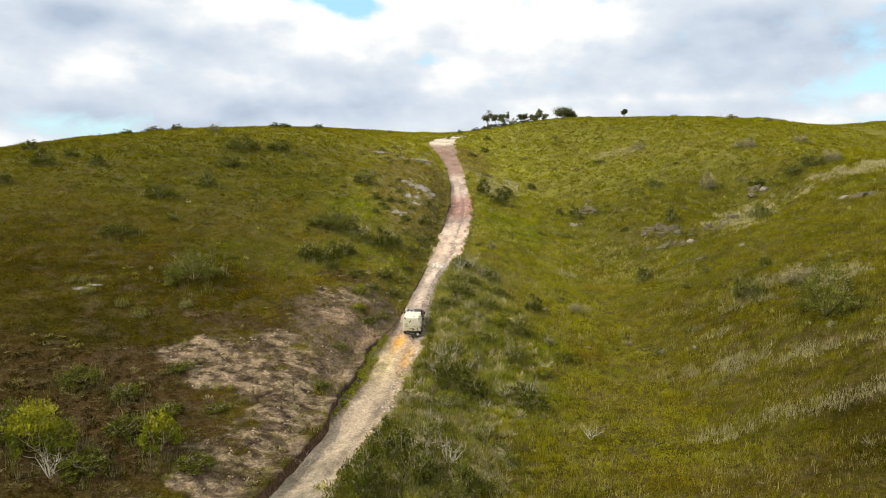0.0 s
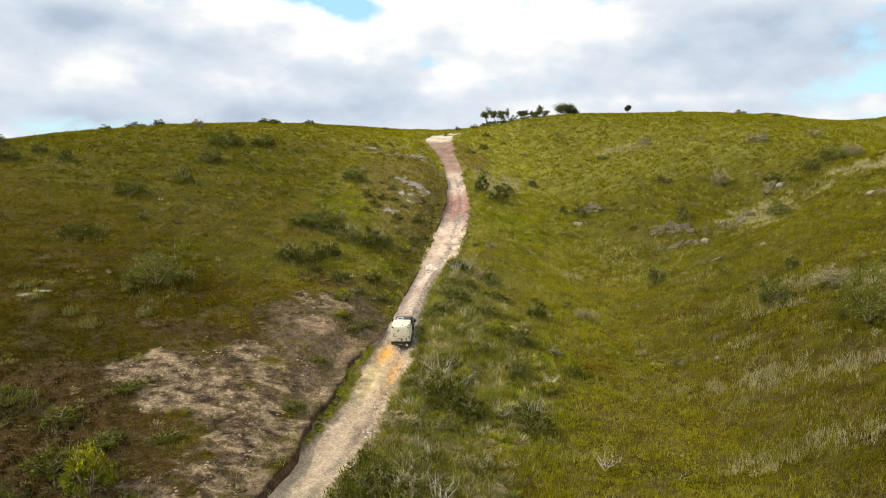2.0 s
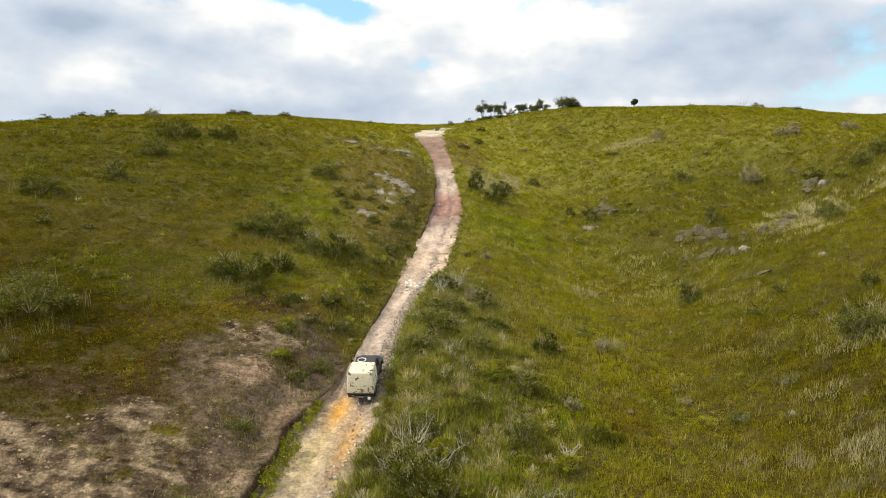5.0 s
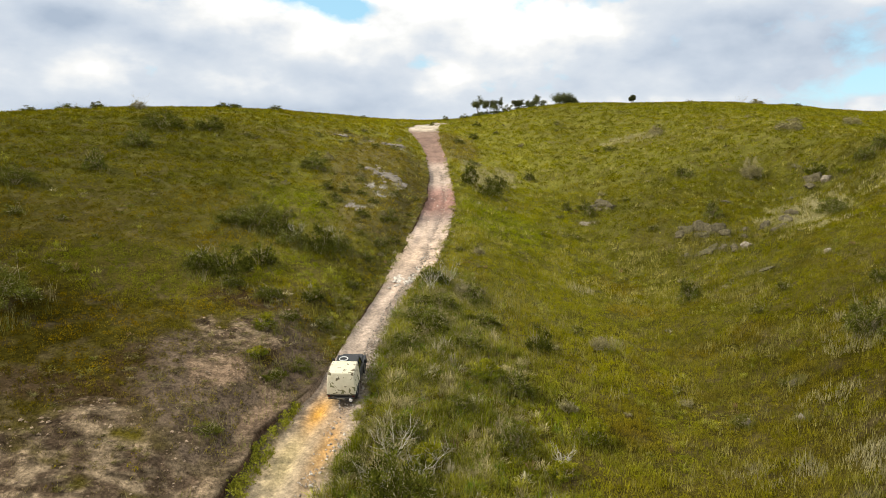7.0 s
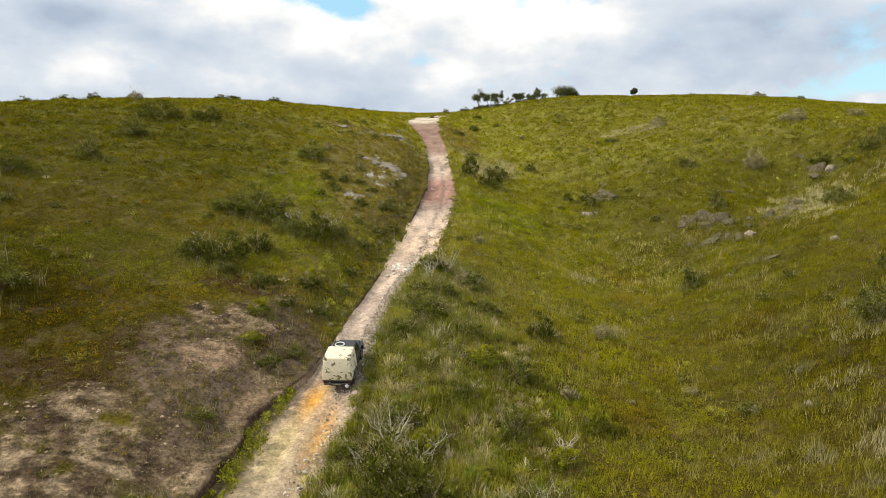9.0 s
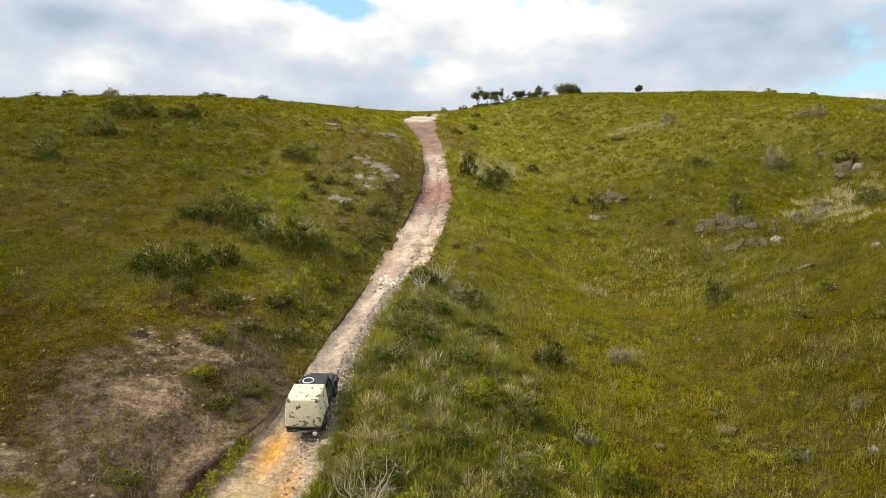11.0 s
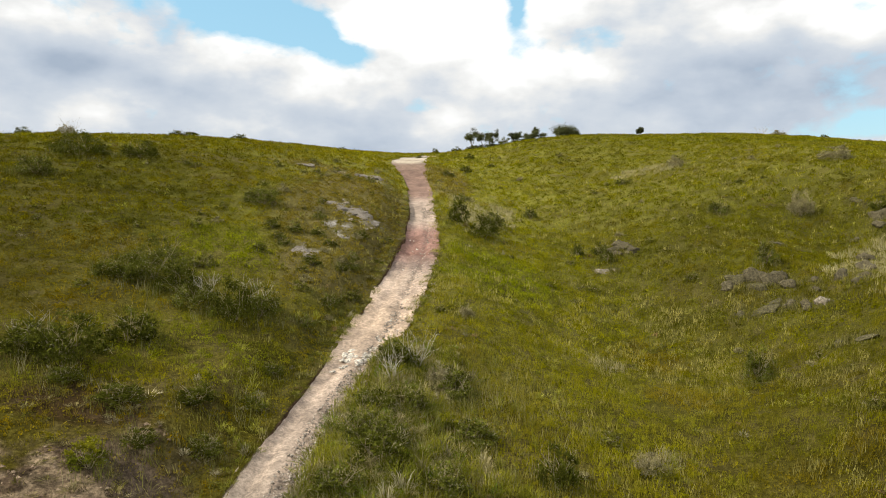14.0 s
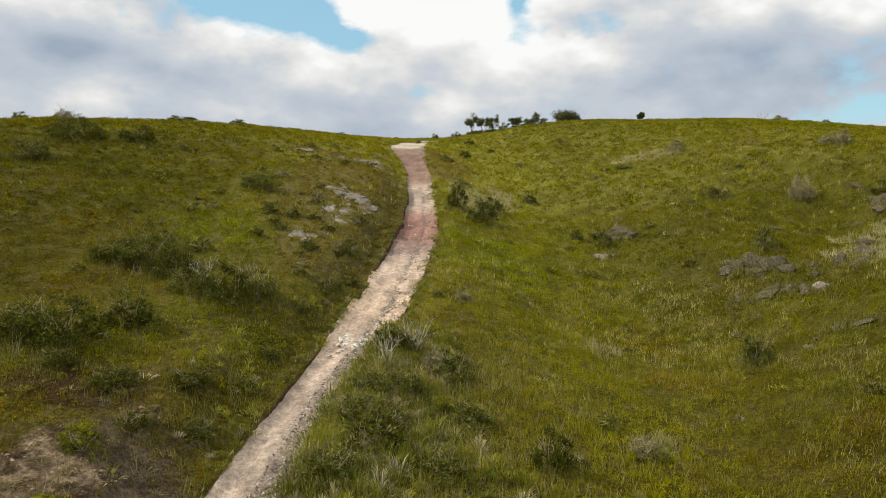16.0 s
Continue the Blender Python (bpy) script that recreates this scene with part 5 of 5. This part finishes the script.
for i, (rx, ry, rw, rh, rk) in enumerate((
        (20.1, 63.6, 0.85, 0.60, "P"), (22.6, 62.2, 0.55, 0.70, "P"), (24.1, 66.2, 0.84, 0.46, "F"), (21.8, 54.7, 0.75, 0.32, "F"), (35.9, 84.5, 0.95, 0.7, "P"), (31.5, 86.1, 1.4, 0.5, "F"),
        (30.2, 87.0, 0.9, 0.4, "F"), (33.5, 94.6, 1.25, 1.15, "P"), (32.5, 95.3, 1.25, 0.95, "B"), (30.0, 96.8, 2.1, 0.6, "F"), (28.4, 97.4, 1.2, 0.4, "F"), (30.3, 102.2, 2.4, 1.3, "F"), (31.5, 101.9, 2.3, 1.7, "B"),
        (32.6, 100.9, 2.1, 1.6, "B"), (33.1, 99.4, 1.5, 1.1, "B"), (29.2, 101.6, 1.5, 0.8, "B"), (31.0, 100.6, 1.8, 1.0, "F"), (30.9, 97.2, 1.6, 0.6, "F"), (31.8, 96.4, 1.2, 0.6, "B"), (37.4, 99.2, 1.5, 1.3, "B"), (43.2, 105.4, 1.7, 1.6, "B"),
        (50.2, 114.6, 2.6, 1.3, "B"), (50.9, 112.6, 1.3, 1.5, "P"), (49.2, 113.4, 1.6, 0.9, "B"), (46.5, 112.6, 1.2, 0.5, "F"), (34.3, 97.2, 0.8, 0.8, "B"), (35.1, 99.1, 0.9, 0.75, "B"), (36.6, 97.9, 1.05, 1.1, "B"), (37.0, 96.4, 1.1, 0.85, "B"), (38.2, 97.5, 1.2, 0.9, "B"),
        (40.0, 100.0, 2.0, 1.4, "B"), (52.7, 90.7, 2.2, 1.0, "B"), (51.4, 91.5, 1.6, 0.8, "P"), (54.2, 90.0, 1.4, 0.8, "B"), (39.6, 109.7, 0.85, 0.5, "F"), (37.5, 111.0, 1.4, 0.6, "B"), (50.2, 119.2, 1.4, 0.5, "F"),
        (22.6, 115.6, 2.2, 1.3, "B"), (23.8, 116.4, 2.4, 1.5, "B"), (24.4, 114.6, 1.7, 1.0, "B"), (23.0, 114.4, 1.2, 0.8, "B"), (20.4, 110.0, 1.6, 0.5, "P"), (21.4, 110.2, 0.8, 0.4, "P"), (10.3, 81.0, 0.85, 0.35, "F"), (-21.6, 58.5, 0.65, 0.45, "B"),
        (-30.0, 58.9, 0.5, 0.28, "P"), (-32.3, 60.8, 0.5, 0.28, "P"), (-24.4, 56.2, 0.7, 0.2, "F"), (-31.2, 61.0, 0.4, 0.2, "P"), (-26.5, 57.5, 0.5, 0.2, "F"))):
    words = {"P": "pale weathered boulder in the grass", "B": "brown weathered boulder in a rocky outcrop", "F": "flat lichen-grey rock slab in the grass"}
    rock({"P": PALE_ROCKS, "B": BROWN_ROCKS, "F": FLAT_ROCKS}[rk], rx, ry, rw, rh, i, words[rk])


def rock_grass():
    """Dry grass and reed grown up against the boulders."""
    rng = np.random.default_rng(63)
    ring = [(ob.location.x, ob.location.y, ob.scale.x) for ob in bpy.data.objects if ob.name.startswith("boulder")]
    x, y = [], []
    for bx, by, w in ring:
        a = rng.uniform(0, 2 * np.pi, 34)
        r = w * rng.uniform(0.36, 0.80, 34)
        x.append(bx + np.cos(a) * r)
        y.append(by + np.sin(a) * r)
    x, y = np.concatenate(x), np.concatenate(y)
    c = mix3((0.11, 0.11, 0.014), (0.215, 0.190, 0.075), rng.uniform(0, 1, len(x)))
    blades("rock_grass", rng, x, y, rng.uniform(0.25, 0.65, len(x)), 0.05 + 0 * x, 9, 0.5, 0.12 + 0 * x, c, GRASS, "dry grass grown up round the boulders", "grass")
    # long pale slabs showing through the slope beside the track
    for i, (sx, sy, w) in enumerate(((-6.0, 114.1, 1.9), (-4.8, 112.7, 2.3), (-3.7, 111.8, 2.5), (-2.6, 110.9, 2.1), (-1.7, 110.6, 1.5), (-7.1, 114.2, 1.1), (-4.0, 113.0, 1.5), (-6.3, 97.0, 1.7), (-5.6, 96.4, 1.2),
                                     (-5.1, 132.4, 1.9), (-3.9, 132.8, 2.1), (-2.6, 133.3, 1.8), (-11.5, 131.4, 2.2), (-12.4, 131.0, 1.4))):
        rock(SLABS, sx, sy, w, w * 0.42, i, "long pale grey rock slab in the slope", "rock", "broken rocks in the outcrop")
    # broken pale rock between them
    for i in range(70):
        a, r = rng.uniform(0, 2 * np.pi), np.sqrt(rng.uniform(0, 1))
        sx, sy = (-3.7 + math.cos(a) * r * 2.3 - 0.25 * math.sin(a) * r * 4.6, 111.8 + math.sin(a) * r * 4.6) if i < 50 else (rng.uniform(-9.8, -3.6), 131.4 + rng.normal(0, 0.4))
        w = 0.18 + 0.75 * rng.uniform(0, 1) ** 2.2
        rock(PALE_ROCKS, sx, sy, w, w * rng.uniform(0.4, 0.7), i, "pale grey broken rock in the slope", "rock", "broken rocks in the outcrop")


rock_grass()


def track_stones():
    """White broken stones across the track, loose stones along its right side, and gravel."""
    rng = np.random.default_rng(31)
    spots = [(81.3 + rng.normal(0, 0.75), rng.uniform(-0.45, 0.90), rng.uniform(0.18, 0.60)) for _ in range(46)]
    spots += [(84.5 + rng.normal(0, 1.0), rng.uniform(0.05, 0.9), rng.uniform(0.14, 0.40)) for _ in range(24)]
    spots += [(rng.uniform(62, 77), rng.uniform(0.72, 1.12), rng.uniform(0.10, 0.30)) for _ in range(60)]
    spots += [(rng.uniform(80, 90), rng.uniform(0.15, 1.0), rng.uniform(0.10, 0.28)) for _ in range(40)]
    spots += [(rng.uniform(48, 58), rng.uniform(0.3, 1.0), rng.uniform(0.10, 0.25)) for _ in range(26)]
    spots += [(rng.uniform(98, 112), rng.uniform(-0.8, 1.0), rng.uniform(0.12, 0.35)) for _ in range(26)]
    for i, (y, s, w) in enumerate(spots):
        mid, left, right, depth = (float(q) for q in edges(np.array(y)))
        x = mid + s * (left if s < 0 else right)
        rock(PALE_STONES, x, y, w, w * 0.6, i, "pale broken stone lying on the track", "stone", "stones on the track", float(bed(np.array(y))) + 0.02)
    n = 2600
    y = np.concatenate([rng.uniform(60, 90, n // 2), rng.uniform(48, 125, n - n // 2)])
    s = rng.uniform(0.2, 1.08, n)
    mid, left, right, depth = edges(y)
    x = mid + s * right
    z = bed(y) + 0.03 + 0.1 * rng.uniform(0, 1, n)
    r = rng.uniform(0.03, 0.085, n)
    oct_ = np.array(((1, 0, 0), (0, 1, 0), (-1, 0, 0), (0, -1, 0), (0, 0, 0.8), (0, 0, -0.8)), float)
    v = (np.stack([x, y, z], 1)[:, None] + oct_[None] * rng.uniform(0.6, 1.3, (n, 6, 1)) * r[:, None, None]).reshape(-1, 3)
    f = np.array(((0, 1, 4), (1, 2, 4), (2, 3, 4), (3, 0, 4), (1, 0, 5), (2, 1, 5), (3, 2, 5), (0, 3, 5)))
    f = (np.arange(n)[:, None, None] * 6 + f[None]).reshape(-1, 3)
    tone = np.array((0.36, 0.31, 0.26)) * rng.uniform(0.5, 1.6, (n, 1))
    tagged(new("gravel", mesh_np("gravel", v, f, STONE, np.repeat(tone, 6, 0))), "loose grey gravel along the side of the track", "gravel", kind="stuff")


track_stones()


# ---------------------------------------------------------------- the truck
def wheel(truck, x, y):
    bm = bmesh.new()
    prof = ((0.22, -0.10), (0.33, -0.115), (0.385, -0.085), (0.40, -0.04), (0.40, 0.04), (0.385, 0.085), (0.33, 0.115), (0.22, 0.10))
    n = 28
    ring = [[bm.verts.new((w, r * math.cos(2 * math.pi * k / n), r * math.sin(2 * math.pi * k / n) + 0.39)) for r, w in prof] for k in range(n)]
    for k in range(n):
        for j in range(len(prof) - 1):
            bm.faces.new((ring[k][j], ring[k][j + 1], ring[(k + 1) % n][j + 1], ring[(k + 1) % n][j]))
    hub = new("wheel")
    hub.parent, hub.location = truck, (x, y, 0)
    part("tyre", bm, RUBBER, hub, "", True)
    bm = bmesh.new()
    bmesh.ops.create_cone(bm, cap_ends=True, segments=24, radius1=0.23, radius2=0.20, depth=0.17, matrix=pose(0, 0, 0.39, 0, 90, 0))
    bmesh.ops.bevel(bm, geom=bm.edges[:], offset=0.012, segments=1, affect="EDGES")
    part("rim", bm, STEEL, hub)


def bar(points, r, sides=8):
    v, f = tubes([[(Vector(p), r) for p in points]], sides)
    bm = bmesh.new()
    vs = [bm.verts.new(p) for p in v]
    for q in f:
        bm.faces.new([vs[i] for i in q])
    for end in (vs[:sides], vs[-sides:]):
        bm.faces.new(end)
    return bm


def canopy():
    """The high canvas cover over the load bed, a little bowed and sagging between its hoops."""
    bm = bmesh.new()
    bmesh.ops.create_cube(bm, size=1)
    for v in bm.verts:
        up = v.co.z > 0
        v.co = Vector((v.co.x * (1.50 if up else 1.68), v.co.y * (1.55 if up else 1.90) + (0.04 if up and v.co.y < 0 else 0), 1.93 if up else 0.60))
    bmesh.ops.bevel(bm, geom=bm.edges[:], offset=0.07, segments=3, profile=0.55, affect="EDGES")
    bmesh.ops.subdivide_edges(bm, edges=bm.edges[:], cuts=3, use_grid_fill=True)
    for v in bm.verts:
        x, y, z = v.co
        v.co.z -= 0.035 * (abs(math.sin(y * 3.4)) if z > 1.7 else 0)
        v.co += Vector((x, y, 0)) * 0.025 * math.sin(max(0, z - 0.60) / 1.33 * math.pi)
        v.co += Vector((noise.noise(v.co * 3), noise.noise(v.co * 3 + Vector((9, 0, 0))), 0)) * 0.012
    return bm


def make_truck():
    truck = new("pickup_truck")
    part("canopy", canopy(), CANVAS, truck, "cream camouflage canvas canopy with brown blotches", True)
    part("skirt", box(-0.83, 0.83, -0.965, 0.96, 0.565, 0.635, 0.02), plain("skirt_canvas", (0.05, 0.044, 0.030), 0.9, 0, 0.5, 9), truck, "dark frayed lower hem of the canopy")
    part("load_bed", box(-0.79, 0.79, -0.93, 0.98, 0.46, 0.62, 0.03), BLACK_PAINT, truck)
    part("chassis", box(-0.42, 0.42, -0.9, 3.3, 0.34, 0.52, 0.03), DARK_STEEL, truck)
    cab = part("cab", box(-0.80, 0.80, 1.01, 2.35, 0.48, 1.02, 0.05), BLACK_PAINT, truck, "black cab body")
    part("glazing", box(-0.76, 0.76, 1.02, 2.30, 1.00, 1.56, 0.07, (0.86, 0.76), -0.05, 3), GLASS, cab, "dark cab windows")
    part("roof_panel", box(-0.67, 0.67, 1.08, 2.12, 1.54, 1.60, 0.03), BLACK_PAINT, cab, "black roof panel")
    for s in (-1, 1):
        part("pillar", bar(((s * 0.77, 2.30, 1.00), (s * 0.66, 2.04, 1.56)), 0.03), BLACK_PAINT, cab)
        part("pillar", bar(((s * 0.77, 1.05, 1.00), (s * 0.66, 1.11, 1.56)), 0.03), BLACK_PAINT, cab)
        part("roof_rail", bar(((s * 0.60, 1.10, 1.63), (s * 0.60, 1.60, 1.645), (s * 0.60, 2.10, 1.63)), 0.018), DARK_STEEL, cab)
        door = part("door", box(s * 0.79 - 0.03, s * 0.79 + 0.03, 1.10, 2.18, 0.56, 0.99, 0.02), BLACK_PAINT, cab)
        part("door_handle", box(s * 0.825 - 0.012, s * 0.825 + 0.012, 1.16, 1.32, 0.86, 0.89, 0.006), DARK_STEEL, door)
        mirror = part("mirror", box(s * 0.98 - 0.09, s * 0.98 + 0.09, 2.12, 2.20, 1.06, 1.32, 0.03), BLACK_PAINT, truck, "black door mirror")
        part("mirror_arm", bar(((s * 0.78, 2.16, 1.08), (s * 0.93, 2.16, 1.14)), 0.016), DARK_STEEL, mirror)
        part("front_wing", box(s * 0.70 - 0.13, s * 0.70 + 0.13, 2.34, 3.55, 0.50, 0.90, 0.06), BLACK_PAINT, truck)
        part("rear_arch", box(s * 0.82 - 0.05, s * 0.82 + 0.05, -0.48, 0.48, 0.54, 0.74, 0.04, (1, 0.7)), BLACK_PAINT, truck)
        part("mud_flap", box(s * 0.72 - 0.12, s * 0.72 + 0.12, -0.60, -0.57, 0.16, 0.50, 0.008), RUBBER, truck)
        part("tail_lamp", box(s * 0.72 - 0.06, s * 0.72 + 0.06, -0.975, -0.925, 0.47, 0.56, 0.012), RED_LENS, truck, "dark red tail lamp")
        part("headlamp", box(s * 0.58 - 0.12, s * 0.58 + 0.12, 3.54, 3.60, 0.64, 0.80, 0.02), PALE, truck, "clear headlamp")
        for y in (0.0, 2.85):
            wheel(truck, s * 0.72, y)
    part("bonnet", box(-0.70, 0.70, 2.32, 3.56, 0.56, 1.01, 0.07, (0.92, 0.95), -0.02, 3), BLACK_PAINT, truck, "black bonnet")
    part("front_bumper", box(-0.82, 0.82, 3.56, 3.76, 0.44, 0.62, 0.04), DARK_STEEL, truck)
    bumper = part("rear_bumper", box(-0.76, 0.76, -1.05, -0.93, 0.38, 0.46, 0.03), DARK_STEEL, truck, "dark steel rear bumper")
    part("plate_bar", box(-0.22, 0.22, -1.065, -1.053, 0.385, 0.455, 0.004), PLATE, bumper, "plain dull plate")
    bm = bmesh.new()
    bmesh.ops.create_cone(bm, cap_ends=True, segments=24, radius1=0.12, radius2=0.09, depth=0.07, matrix=pose(0.56, -1.05, 0.33, 90, 0, 0))
    bmesh.ops.bevel(bm, geom=bm.edges[:], offset=0.012, segments=2, affect="EDGES")
    part("work_lamp", bm, PALE, bumper, "round pale lamp under the bumper")
    bm = bmesh.new()
    n = 28
    c, rings = Vector((-0.24, 1.56, 1.64)), []
    for k in range(n):
        out = Vector((math.cos(2 * math.pi * k / n), math.sin(2 * math.pi * k / n), 0))
        rings.append([bm.verts.new(c + out * (0.26 + 0.030 * math.cos(w)) + Vector((0, 0, 0.030 * math.sin(w)))) for w in (0, 1.05, 2.09, 3.14, 4.19, 5.24)])
    for k in range(n):
        for j in range(6):
            bm.faces.new((rings[k][j], rings[(k + 1) % n][j], rings[(k + 1) % n][(j + 1) % 6], rings[k][(j + 1) % 6]))
    part("roof_ring", bm, PALE, truck, "pale coiled ring on the cab roof", True)
    y0, y1 = TRUCK_Y, TRUCK_Y + 2.85
    x0, x1 = (float(track(np.array(v))[0]) + TRUCK_SIDE for v in (y0, y1))
    z0, z1 = (float(bed(np.array(v))) + 0.02 for v in (y0, y1))
    rise = math.degrees(math.atan2(z1 - z0, y1 - y0))
    truck.matrix_world = pose(x0, y0, z0, 0, 0, TRUCK_TURN) @ pose(0, 0, 0, rise)
    truck.matrix_world = truck.matrix_world @ Matrix.Scale(0.91, 4)
    tagged(truck, "black pickup truck with cream camouflage canopy on the track", "truck")


TRUCK_Y, TRUCK_SIDE, TRUCK_TURN = 61.5, 0.45, -3.0
make_truck()
